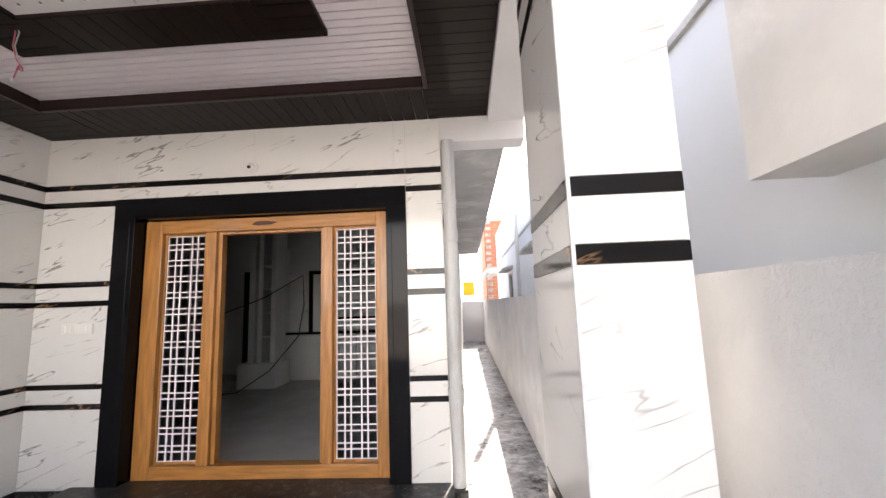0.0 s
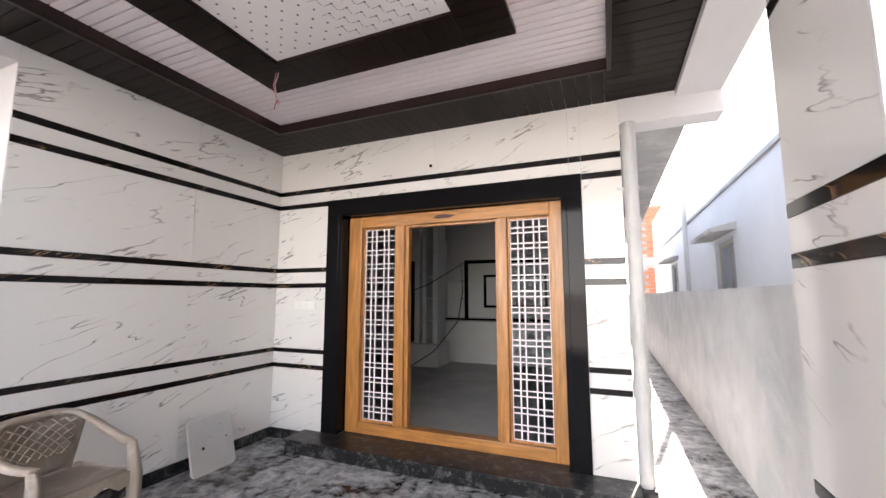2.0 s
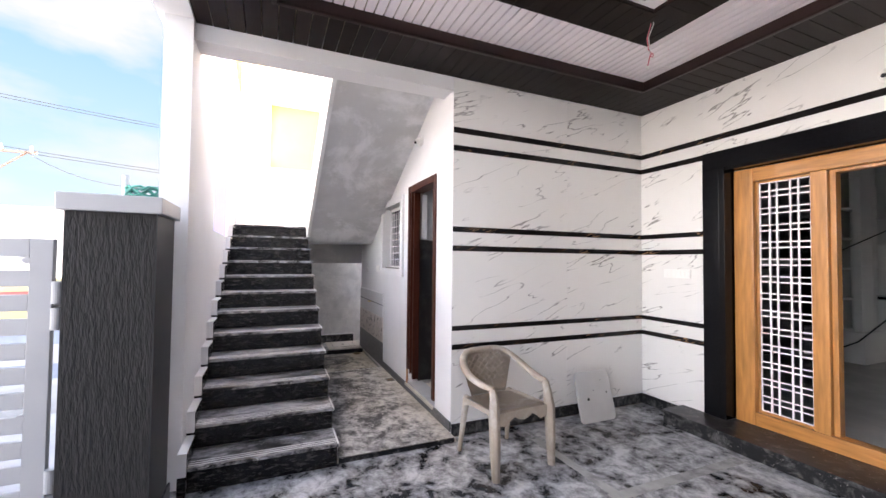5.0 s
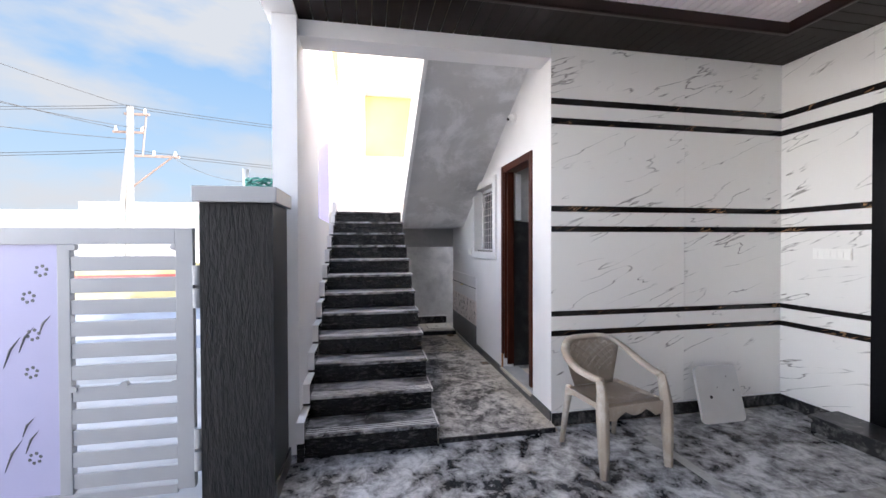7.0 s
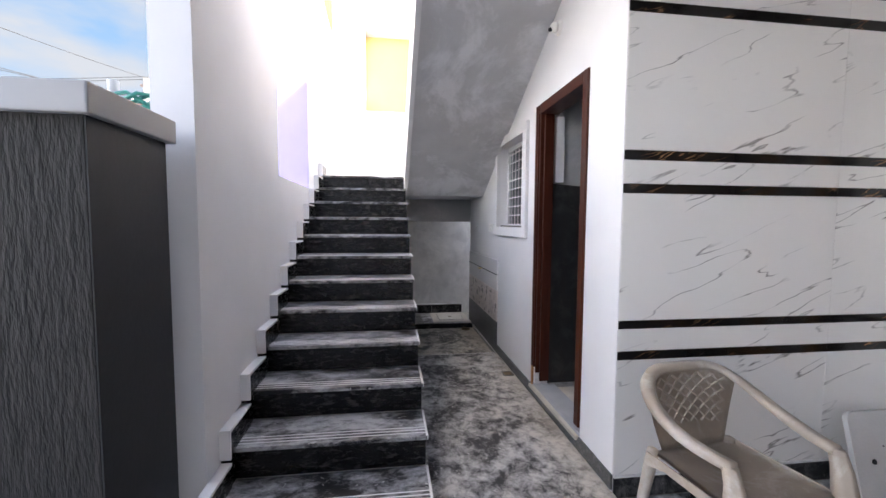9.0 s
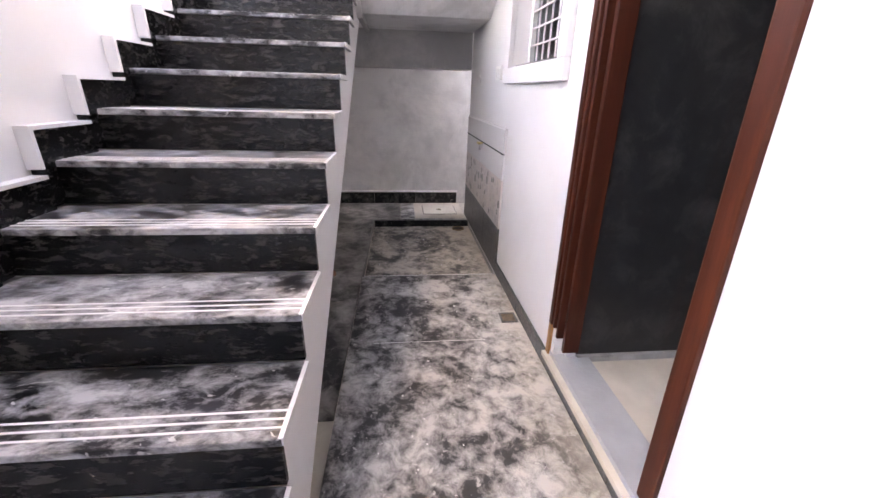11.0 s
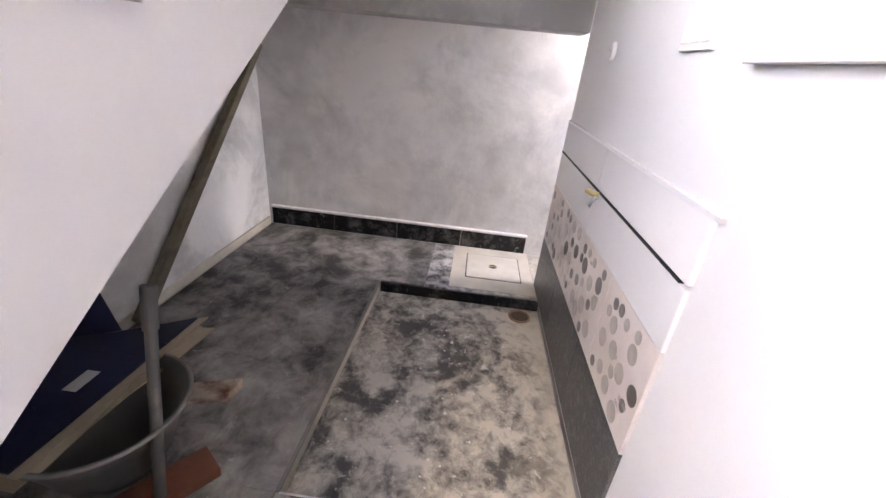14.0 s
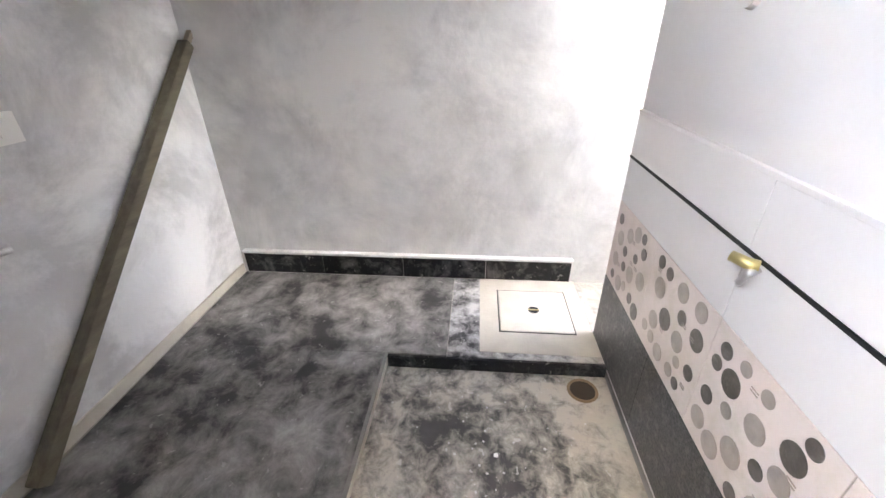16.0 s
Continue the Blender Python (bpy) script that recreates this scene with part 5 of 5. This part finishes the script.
for cy, cz, l in ((-0.72, 1.06, 0.10), (-0.80, 1.00, 0.13), (-0.86, 0.95, 0.16), (-0.78, 0.45, 0.12), (-0.86, 0.40, 0.16), (-0.80, 0.52, 0.1)):
    bm = bmesh.new()
    tube(bm, [(0.0065, cy - l * 0.35, cz - l), (0.007, cy - l * 0.15, cz - l * 0.4), (0.0065, cy + 0.02, cz)], [0.002, 0.006, 0.001], 6)
    part("leaf", bm, M_DULL, sheetm, "dark cut-out leaf")
for z in (1.20, 0.28):
    h = part("hinge", boxes(((-0.012, 0.0, z - 0.09), (-0.006, 0.085, z + 0.09)), bevel=0.002), M_GATE, gate)
    for dz in (-0.065, 0.065):
        bm = bmesh.new()
        cyl(bm, (0.02, 0.02, z + dz - 0.055), (0.02, 0.02, z + dz + 0.055), 0.022, seg=16)
        part("barrel", bm, M_GATE, h, smooth=False)
for y, z in ((-0.10, 1.425), (-0.59, 1.425), (-0.10, 0.66), (-0.35, 0.67), (-0.59, 0.66)):
    bm = bmesh.new()
    cyl(bm, (-0.005, y, z), (0.022, y, z), 0.018, seg=12)
    part("lug", bm, M_GATE, gate)

ban = thing("street_banner", (-1.9, -6.4, 0.0), "printed banner on a wall across the gate", "banner")
part("post", boxes(((-0.03, -0.9, 0.0), (0.0, -0.85, 1.3)), ((-0.03, 1.05, 0.0), (0.0, 1.10, 1.3))), M_STEEL, ban)
for z0, z1, m_ in ((1.12, 1.24, M_POSTY), (0.96, 1.12, M_POSTR), (0.82, 0.96, M_POSTY), (0.62, 0.82, M_POSTB), (0.44, 0.62, M_POSTW), (0.30, 0.44, M_POSTB)):
    part("printed_band", boxes(((0.0, -0.9, z0), (0.004, 1.1, z1))), m_, ban)
for k in range(12):
    part("letter_bar", boxes(((0.004, -0.8 + k * 0.15, 0.50), (0.006, -0.72 + k * 0.15, 0.60)), ((0.004, -0.8 + k * 0.15, 1.0), (0.006, -0.70 + k * 0.15, 1.08))), M_POSTB if k % 2 else M_POSTW, ban)

# ---- the hall's fittings ----
tv = thing("tv_wall_unit", (0, 4.40, 0.18), "white television wall unit with black edged frames", "wall unit")
part("base_cabinet", boxes(((0.25, -0.32, 0.0), (1.50, 0.0, 0.78)), ((1.62, -0.32, 0.0), (3.2, 0.0, 0.78)), ((1.50, -0.36, 0.0), (1.62, 0.0, 0.80)), bevel=0.006), M_ROOMW, tv)
part("drawer_line", boxes(((0.30, -0.332, 0.42), (1.46, -0.32, 0.45)), ((1.66, -0.332, 0.42), (3.15, -0.32, 0.45))), M_ROOMW, tv)
part("counter", boxes(((0.20, -0.38, 0.80), (3.22, 0.0, 0.84)), bevel=0.004), M_FRAMEG, tv, "black stone counter")
part("outer_frame", boxes(((0.62, -0.04, 0.84), (0.69, 0.0, 1.98)), ((2.55, -0.04, 0.84), (2.62, 0.0, 1.98)), ((0.69, -0.04, 1.91), (2.55, 0.0, 1.98))), M_FRAMEG, tv, "black stone outer frame")
part("inner_frame", boxes(((1.02, -0.03, 1.03), (1.07, 0.0, 1.68)), ((2.20, -0.03, 1.03), (2.25, 0.0, 1.68)), ((1.07, -0.03, 1.63), (2.20, 0.0, 1.68)), ((1.07, -0.03, 1.03), (2.20, 0.0, 1.08))), M_FRAMEG, tv, "black stone inner frame")
part("shelf", boxes(((0.22, -0.20, 1.2), (0.60, 0.0, 1.23)), ((0.22, -0.20, 1.55), (0.60, 0.0, 1.58)), ((0.22, -0.20, 1.9), (0.60, 0.0, 1.93)), ((0.20, -0.22, 0.84), (0.23, 0.0, 2.4))), M_ROOMW, tv)
pier = thing("shelved_pier", (-0.05, 3.45, 0.18), "white plaster pier with niches in the hall", "pier")
part("base", boxes(((-0.12, -0.10, 0.0), (0.52, 0.45, 0.40)), bevel=0.01), M_ROOMW, pier)
for x0, x1, y0 in ((0.0, 0.10, 0.0), (0.16, 0.24, 0.0), (0.38, 0.46, 0.0)):
    part("upright", boxes(((x0, y0, 0.40), (x1, 0.30, 2.9)), bevel=0.006), M_ROOMW, pier)
part("back_panel", boxes(((0.0, 0.301, 0.4), (0.46, 0.40, 2.9))), M_ROOMW, pier)
for z in (0.8, 1.2, 1.6, 2.0):
    part("shelf", boxes(((0.241, 0.02, z), (0.379, 0.30, z + 0.03))), M_ROOMW, pier)
hd = thing("hall_inner_door", (-0.95, 4.88, 0.18), "dark brown inner doorway of the hall", "door")
part("leaf", boxes(((0.05, 0.03, 0.0), (0.75, 0.07, 2.0))), mat("dark_inner_door", (0.012, 0.009, 0.008), 0.5), hd)
part("frame", boxes(((0.0, 0.0, 0.0), (0.05, 0.08, 2.05)), ((0.75, 0.0, 0.0), (0.80, 0.08, 2.05)), ((0.05, 0.0, 2.0), (0.75, 0.08, 2.05))), M_BROWN, hd)
hc = thing("hall_cable", (0, 0, 0), "loose black cable hanging in the hall", "cable")
bm = bmesh.new()
tube(bm, [(-0.9, 3.2, 1.35), (-0.3, 3.2, 1.42), (0.3, 3.3, 1.65), (0.9, 3.4, 2.0), (0.92, 3.4, 1.5), (0.85, 3.35, 1.0), (0.5, 3.1, 0.5), (0.1, 2.9, 0.22), (-0.5, 2.8, 0.19)], 0.009, 6)
part("wire", bm, M_WIRE, hc, smooth=True)

# ---- street: poles, wires, far houses ----
ep = thing("electric_pole", (-32, -21.6, -0.15), "pale concrete electric pole with iron crossarms", "pole")
bm = bmesh.new()
cyl(bm, (0, 0, 0), (0.1, 0.25, 12.2), 0.30, 0.22, 10)
part("shaft", bm, M_CONC, ep)
bm = bmesh.new()
cyl(bm, (0.2, -0.75, 0), (0.2, 0.1, 9.0), 0.2, 0.16, 8)
part("brace", bm, M_CONC, ep)
for (z, y0, y1) in ((10.2, -1.0, 1.2), (8.4, 0.0, 3.6), (11.6, -0.2, 1.5)):
    part("crossarm", boxes(((-0.08, y0, z), (0.08, y1, z + 0.16))), M_IRON, ep)
bm = bmesh.new()
cyl(bm, (0, 0.2, 6.0), (0, 3.0, 8.4), 0.07, seg=6)
cyl(bm, (0, 1.3, 11.6), (0, 1.0, 8.4), 0.06, seg=6)
part("strut", bm, M_IRON, ep)
for z, y in ((10.45, -0.8), (10.45, 1.0), (8.65, 1.8), (8.65, 3.3), (11.85, 1.2)):
    bm = bmesh.new()
    cyl(bm, (0, y, z - 0.1), (0, y, z + 0.25), 0.1, 0.07, 8)
    part("insulator", bm, M_WHITEPL, ep)


def span(name, a, b, sag, r=0.022):
    w_ = thing(name, (0, 0, 0), "thin sagging overhead electric wire", "wire", "overhead wires")
    a, b = Vector(a), Vector(b)
    bm = bmesh.new()
    tube(bm, [tuple(a.lerp(b, k / 12) - Vector((0, 0, sag * 4 * (k / 12) * (1 - k / 12)))) for k in range(13)], r, 5)
    part("strand", bm, M_WIRE, w_)


PX, PY = -32, -21.6
for dy, z, z2 in ((-0.8, 10.4, 18.0), (1.0, 10.4, 17.0), (1.2, 11.8, 21.0), (0.3, 9.6, 14.5)):
    span("overhead_wire", (PX, PY + dy, z), (-16, -34, z2 - 6.0), 0.5)
for z in (12.0, 12.2, 8.6, 8.8):
    span("overhead_wire", (PX, PY, z), (-36, 30, z - 0.8), 1.0)
    span("overhead_wire", (PX, PY, z), (-34, -70, z + 0.4), 1.0)
span("overhead_wire", (PX, PY + 3, 8.4), (-14, -4, 4.5), 1.2)
ep2 = thing("far_pole", (-62, -60, -0.15), "slim distant electric pole", "pole")
bm = bmesh.new()
cyl(bm, (0, 0, 0), (0, 0.6, 13.0), 0.22, 0.16, 8)
part("shaft", bm, M_CONC, ep2)
part("crossarm", boxes(((-0.05, -0.6, 12.2), (0.05, 1.4, 12.35))), M_IRON, ep2)


def far_house(loc, size, m_, roof, label, rows, cols, parapet=0.7):
    h = thing("house", loc, label, "house", "houses across the street")
    w, d_, z = size
    part("wall", boxes(((-d_, 0, 0), (0, w, z))), m_, h)
    part("roof", boxes(((-d_ - 0.2, -0.2, z), (0.3, w + 0.2, z + 0.25))), roof, h)
    part("parapet", boxes(((-0.1, 0, z + 0.25), (0.1, w, z + 0.25 + parapet))), m_, h)
    for r in range(rows):
        for c in range(cols):
            y, zz = w * (c + 0.5) / cols, z * (r + 0.45) / rows
            wd = part("window", boxes(((0.0, y - 0.6, zz - 0.5), (0.06, y + 0.6, zz + 0.6))), M_FACADE, h)
            part("pane", boxes(((0.061, y - 0.5, zz - 0.4), (0.07, y + 0.5, zz + 0.5))), M_POSTB, wd)
    return h


far_house((-44, -66, -0.15), (34, 9, 4.2), M_FACADE, M_GREEN, "low white house with a mint green roof parapet", 1, 8)
h2 = far_house((-42, -31, -0.15), (16, 9, 4.3), M_FACADE, M_GREEN, "white house with a mint green parapet across the street", 1, 5, 1.3)
h3 = far_house((-46, -12, -0.15), (16, 9, 3.6), M_GREEN, M_FACADE, "mint green low house across the street", 1, 4)
far_house((-46, 10, -0.15), (20, 9, 5.2), M_FACADE, M_FACADE, "plain white house down the street", 2, 5)

# sky over the street, far off
sky_m = bpy.data.materials.new("cloudy_sky_backdrop")
sky_m.use_nodes = True
sn, sl = sky_m.node_tree.nodes, sky_m.node_tree.links
sn.remove(sn["Principled BSDF"])
em = sn.new("ShaderNodeEmission")
geo_ = sn.new("ShaderNodeNewGeometry")
sx = sn.new("ShaderNodeSeparateXYZ")
gr_ = sn.new("ShaderNodeMapRange")
gr_.inputs["From Min"].default_value, gr_.inputs["From Max"].default_value = 0.0, 260.0
rp = sn.new("ShaderNodeValToRGB")
rp.color_ramp.elements[0].color = (0.62, 0.80, 0.95, 1)
rp.color_ramp.elements[1].color = (0.27, 0.52, 0.88, 1)
rp.color_ramp.elements[1].position = 0.75
mp_ = sn.new("ShaderNodeMapping")
mp_.inputs["Scale"].default_value = (0.0045, 0.0045, 0.011)
mp_.inputs["Location"].default_value = (0.9, 0.25, 0.1)
cn_ = sn.new("ShaderNodeTexNoise")
cn_.inputs["Scale"].default_value, cn_.inputs["Detail"].default_value, cn_.inputs["Roughness"].default_value = 1.3, 8, 0.52
cr_ = sn.new("ShaderNodeMapRange")
cr_.inputs["From Min"].default_value, cr_.inputs["From Max"].default_value = 0.44, 0.60
mx_ = sn.new("ShaderNodeMix")
mx_.data_type = 'RGBA'
mx_.inputs[7].default_value = (0.66, 0.71, 0.77, 1)
sl.new(geo_.outputs["Position"], sx.inputs[0])
sl.new(sx.outputs[2], gr_.inputs[0])
sl.new(gr_.outputs[0], rp.inputs[0])
sl.new(geo_.outputs["Position"], mp_.inputs[0])
sl.new(mp_.outputs[0], cn_.inputs["Vector"])
sl.new(cn_.outputs[0], cr_.inputs[0])
sl.new(cr_.outputs[0], mx_.inputs["Factor"])
sl.new(rp.outputs[0], mx_.inputs[6])
sl.new(mx_.outputs[2], em.inputs[0])
em.inputs[1].default_value = SKY_GLOW
sl.new(em.outputs[0], sn["Material Output"].inputs[0])
bm = bmesh.new()
rows_ = []
for z in (-2, 60, 140, 240, 340):
    rows_.append([bm.verts.new((420 * math.cos(radians(a)), 420 * math.sin(radians(a)), z)) for a in range(168, 233, 4)])
for a, b in zip(rows_, rows_[1:]):
    for k in range(len(a) - 1):
        bm.faces.new((a[k], a[k + 1], b[k + 1], b[k]))
setting("backdrop_sky", bm, sky_m, "distant blue sky with white clouds over the street", "sky")

# neighbours' sunshades and windows
for y in (4.05, 9.15):
    sd_ = thing("window_sunshade", (5.0, y, 2.34), "grey concrete sunshade over the neighbour's window", "sunshade", "neighbour sunshades")
    bm = bmesh.new()
    prism(bm, [(-0.32, 0.0), (0.0, 0.03), (0.0, 0.14), (-0.32, 0.06)], "y", -0.75, 0.75)
    part("slab", bm, M_CEMENT, sd_)
    nw = thing("neighbour_window", (5.0, y, 1.2), "dark neighbour window below a sunshade", "window", "neighbour windows")
    part("window_frame", boxes(((0.06, -0.55, 0), (0.12, -0.48, 1.1)), ((0.06, 0.48, 0), (0.12, 0.55, 1.1)), ((0.06, -0.48, 1.03), (0.12, 0.48, 1.1)), ((0.06, -0.03, 0.0), (0.12, 0.03, 1.03))), M_FACADE, nw)
    part("pane", boxes(((0.10, -0.48, 0.0), (0.11, 0.48, 1.03))), M_POSTB, nw)
for y in (6.8,):
    p_ = thing("neighbour_pipe", (4.93, y, 0), "grey pipe on the neighbour's wall", "pipe")
    bm = bmesh.new()
    cyl(bm, (0, 0, 0), (0, 0, 5.5), 0.045)
    part("pipe", bm, M_PIPE, p_)
bh = thing("brick_house", (4.6, 15.5, 0), "unplastered red brick house behind the plot", "house")
part("core", boxes(((0.06, 0.06, 0), (6, 8, 5.4))), M_BAND, bh)
part("band", boxes(((0.0, 0.0, 2.75), (6, 0.06, 3.0)), ((0.0, 0.06, 2.75), (0.06, 8, 3.0))), M_CEMENT, bh)
bme = mesh_of("brick", boxes(((0, 0, 0), (0.058, 0.44, 0.13))), M_BRICK)
for r in range(36):
    for c in range(8):
        z = 0.02 + r * 0.145
        if 2.62 < z < 3.0:
            continue
        piece("brick", bme, bh, (0.0, (0.23 if r % 2 else 0.0) + c * 0.46 + 0.06, z))
bme2 = mesh_of("brick_course", boxes(*[((c * 0.46 + 0.06 + (0.23 if r % 2 else 0), 0.0, 0.02 + r * 0.145), (c * 0.46 + 0.5 + (0.23 if r % 2 else 0), 0.058, 0.15 + r * 0.145)) for r in range(36) if not 2.5 < r * 0.145 < 3.0 for c in range(10)]), M_BRICK)
bs = new("brickwork", bme2)
bs.parent = bh
tagged(bs, kind="stuff")
sg = thing("yellow_sign", (3.75, 14.5, 0), "small yellow board on a post beyond the passage", "sign")
part("post", boxes(((-0.03, 0, 0), (0.03, 0.05, 2.0))), M_IRON, sg)
part("board", boxes(((-0.25, -0.01, 1.75), (0.25, 0.04, 2.35))), M_YELLOWS, sg)

# ---- claddings and paving, piece by piece ----
BANDS = [(0.11, 0.704, 0), (0.704, 0.748, 1), (0.748, 0.860, 0), (0.860, 0.902, 1), (0.902, 1.526, 0), (1.526, 1.573, 1), (1.573, 1.686, 0),
         (1.686, 1.733, 1), (1.733, 2.373, 0), (2.373, 2.423, 1), (2.423, 2.526, 0), (2.526, 2.576, 1), (2.576, 2.993, 0)]


def clad(parent, runs, axis, at_, z_from=0.0):
    """Tiles over a wall: runs are stretches (u0, u1, z_low, z_high) of the face."""
    for z0, z1, dark in BANDS:
        for u0, u1, lo, hi in runs:
            a, b = max(z0, lo), min(z1, hi)
            if b - a < 0.012:
                continue
            step_ = 0.6 if dark else 1.2
            k = 0
            u = u0
            while u < u1 - 0.01:
                e = min(u + step_, u1)
                g = 0.0008
                proud = 0.002 if dark else 0.0
                if axis == "y":
                    me = block((e - u - 2 * g, 0.012 + proud, b - a - 2 * g), M_STRIP if dark else M_TILE, 0.0012)
                    piece("strip_tile" if dark else "tile", me, parent, (u + g, at_ - proud, a + g))
                elif axis == "x":
                    me = block((0.012 + proud, e - u - 2 * g, b - a - 2 * g), M_STRIP if dark else M_TILE, 0.0012)
                    piece("strip_tile" if dark else "tile", me, parent, (at_ - 0.012, u + g, a + g))
                else:
                    me = block((0.012 + proud, e - u - 2 * g, b - a - 2 * g), M_STRIP if dark else M_TILE, 0.0012)
                    piece("strip_tile" if dark else "tile", me, parent, (at_ - proud, u + g, a + g))
                u = e


clad(wall_front, [(0.0, 0.657, 0.0, 9), (3.152, XE, 0.122, 9), (0.657, 3.152, 2.426, 9)], "y", 0.0)
clad(wall_left, [(W, 0.0, 0.0, 9)], "x", 0.0)
# pillar faces
for z0, z1, dark in [(0.0, 0.704, 0)] + BANDS[1:-1] + [(2.576, 2.945, 0)]:
    m_ = M_STRIP if dark else M_TILE
    pr = 0.0015 if dark else 0.0
    me = block((0.26, 0.012 + pr, z1 - z0 - 0.0016), m_, 0.0012)
    o = piece("strip_tile" if dark else "tile", me, pillar, (0.0, -pr - 0.002, z0 + 0.0008))
    me = block((0.012 + pr, 0.508, z1 - z0 - 0.0016), m_, 0.0012)
    o = piece("strip_tile" if dark else "tile", me, pillar, (-pr - 0.002, 0.011, z0 + 0.0008))
part("corner_grout", boxes(((-0.005, -0.006, 0.0), (0.004, 0.004, 2.945))), M_LINE, pillar, "rough white grout along the corner")

# black skirting along the porch walls
for i in range(4):
    a, b = W + i * 0.5475, W + (i + 1) * 0.5475 - 0.002
    piece("skirting_tile", block((0.014, b - a, 0.10), M_GRANITE), wall_left, (0.0005, a, 0.0))
    piece("putty_line", block((0.011, b - a, 0.010), M_LINE), wall_left, (0.0005, a, 0.101))
piece("skirting_tile", block((0.44, 0.014, 0.10), M_GRANITE), wall_front, (0.015, -0.0145, 0.0))
piece("putty_line", block((0.44, 0.011, 0.010), M_LINE), wall_front, (0.015, -0.0115, 0.101))
for i in range(4):
    piece("skirting_tile", block((0.545, 0.012, 0.08), M_GREYTILE), wall_white, (PX1 + 0.002 + i * 0.547, W - 0.0125, PF))
far_sk = thing("far_skirting", (XF, 0, PF), "black stone skirting with a white putty top", "skirting")
for i in range(4):
    piece("skirting_tile", block((0.018, 0.451, 0.125), M_GRANITE), far_sk, (0.001, YO + 0.03 + i * 0.4535, 0.001))
part("putty_top", boxes(((0.0, YO + 0.03, 0.126), (0.034, -2.215, 0.140)), bevel=0.004), M_LINE, far_sk)
part("stair_side_skirting", boxes(((0.02, YO + 0.001, 0.0), (1.75, YO + 0.012, 0.05))), M_SAND, far_sk)

# porch floor slabs
xs = [0.02, 1.16, 2.19, 3.22, XE - 0.0]
ys = [-4.28, -2.76, -1.56, -0.37, -0.001]
for i in range(4):
    for j in range(4):
        w_, h_ = xs[i + 1] - xs[i] - 0.002, ys[j + 1] - ys[j] - 0.002
        piece("floor_slab", block((w_, h_, 0.012), M_FLOOR, 0.0008), floor, (xs[i], ys[j], -0.012))
y = -4.28
while y < 12.0:
    piece("floor_slab", block((XC - XE - 0.004, 1.0, 0.012), M_FLOOR, 0.0008), floor, (XE + 0.002, y, -0.012))
    y += 1.002
bands = thing("cement_bands", (0, 0, 0), "dusty cement bands smeared along the slab joints", "cement smear")
for a, b in (((1.12, -1.62, 0.0), (1.20, -0.37, 0.0025)), ((2.15, -1.30, 0.0), (2.225, -0.37, 0.0025)), ((0.30, -1.60, 0.0), (1.12, -1.53, 0.0025)), ((1.20, -1.59, 0.0), (2.3, -1.53, 0.0022)),
             ((0.02, -0.376, 0.0), (XE - 0.02, -0.368, 0.0015))):
    part("band", boxes((a, b)), M_BAND, bands)
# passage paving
# slabs under the stair get a darker version of the floor colour
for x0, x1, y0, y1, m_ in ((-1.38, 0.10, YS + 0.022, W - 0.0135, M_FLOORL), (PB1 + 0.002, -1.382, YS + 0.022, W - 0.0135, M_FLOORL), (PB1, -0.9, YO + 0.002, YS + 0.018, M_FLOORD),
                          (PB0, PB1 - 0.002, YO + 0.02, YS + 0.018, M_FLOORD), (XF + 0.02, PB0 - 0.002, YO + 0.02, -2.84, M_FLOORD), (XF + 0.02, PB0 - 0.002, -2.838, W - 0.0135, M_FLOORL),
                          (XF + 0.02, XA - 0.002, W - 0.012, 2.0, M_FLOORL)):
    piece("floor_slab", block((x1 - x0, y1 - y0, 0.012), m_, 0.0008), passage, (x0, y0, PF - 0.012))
part("basin_floor", boxes(((PB0 + 0.004, YS + 0.024, -0.04), (PB1 - 0.004, W - 0.002, -0.032))), M_PIT, passage, "sandy sunken wash basin floor")
part("basin_edge", boxes(((PB0, YS + 0.019, PF - 0.002), (PB1, YS + 0.032, PF + 0.004))), M_RIM, passage)
part("basin_far_edge", boxes(((PB0 - 0.002, YS + 0.03, -0.032), (PB0 + 0.01, W - 0.002, PF - 0.006))), M_GRANITE, passage)
part("front_edge", boxes(((0.10, YS + 0.02, -0.01), (0.112, W - 0.02, PF))), M_GRANITE, passage)
part("white_seam", boxes(((-1.3835, -2.98, PF), (-1.3805, -2.42, PF + 0.001)), ((PB1 - 0.003, -3.09, PF), (PB1 + 0.003, -2.21, PF + 0.0012))), M_LINE, passage)

# crumbs of dried cement in the wash basin and on the passage floor
rngd = random.Random(23)
bm = bmesh.new()
for k in range(90):
    in_pit = k < 62
    x = rngd.uniform(PB0 + 0.15, PB1 - 0.05) if in_pit else rngd.uniform(PB1, -0.3)
    y = rngd.gauss(-2.66, 0.16)
    y = min(max(y, YS + 0.08), W - 0.05)
    z = (-0.032 if in_pit else PF) + 0.0005
    r = rngd.uniform(0.002, 0.0065) * (1.6 if k % 11 == 0 else 1.0)
    ring = [(x + r * rngd.uniform(0.6, 1.3) * math.cos(a), y + r * rngd.uniform(0.6, 1.3) * math.sin(a)) for a in (0.2, 1.4, 2.7, 3.9, 5.2)]
    lo = [bm.verts.new((px, py, z)) for px, py in ring]
    top = bm.verts.new((x, y, z + r * rngd.uniform(0.5, 1.1)))
    bm.faces.new(lo[::-1])
    for q in range(5):
        bm.faces.new((lo[q], lo[(q + 1) % 5], top))
tagged(part("cement_crumbs", bm, M_LINE), "white crumbs of dried cement scattered on the floor", "debris", kind="stuff")
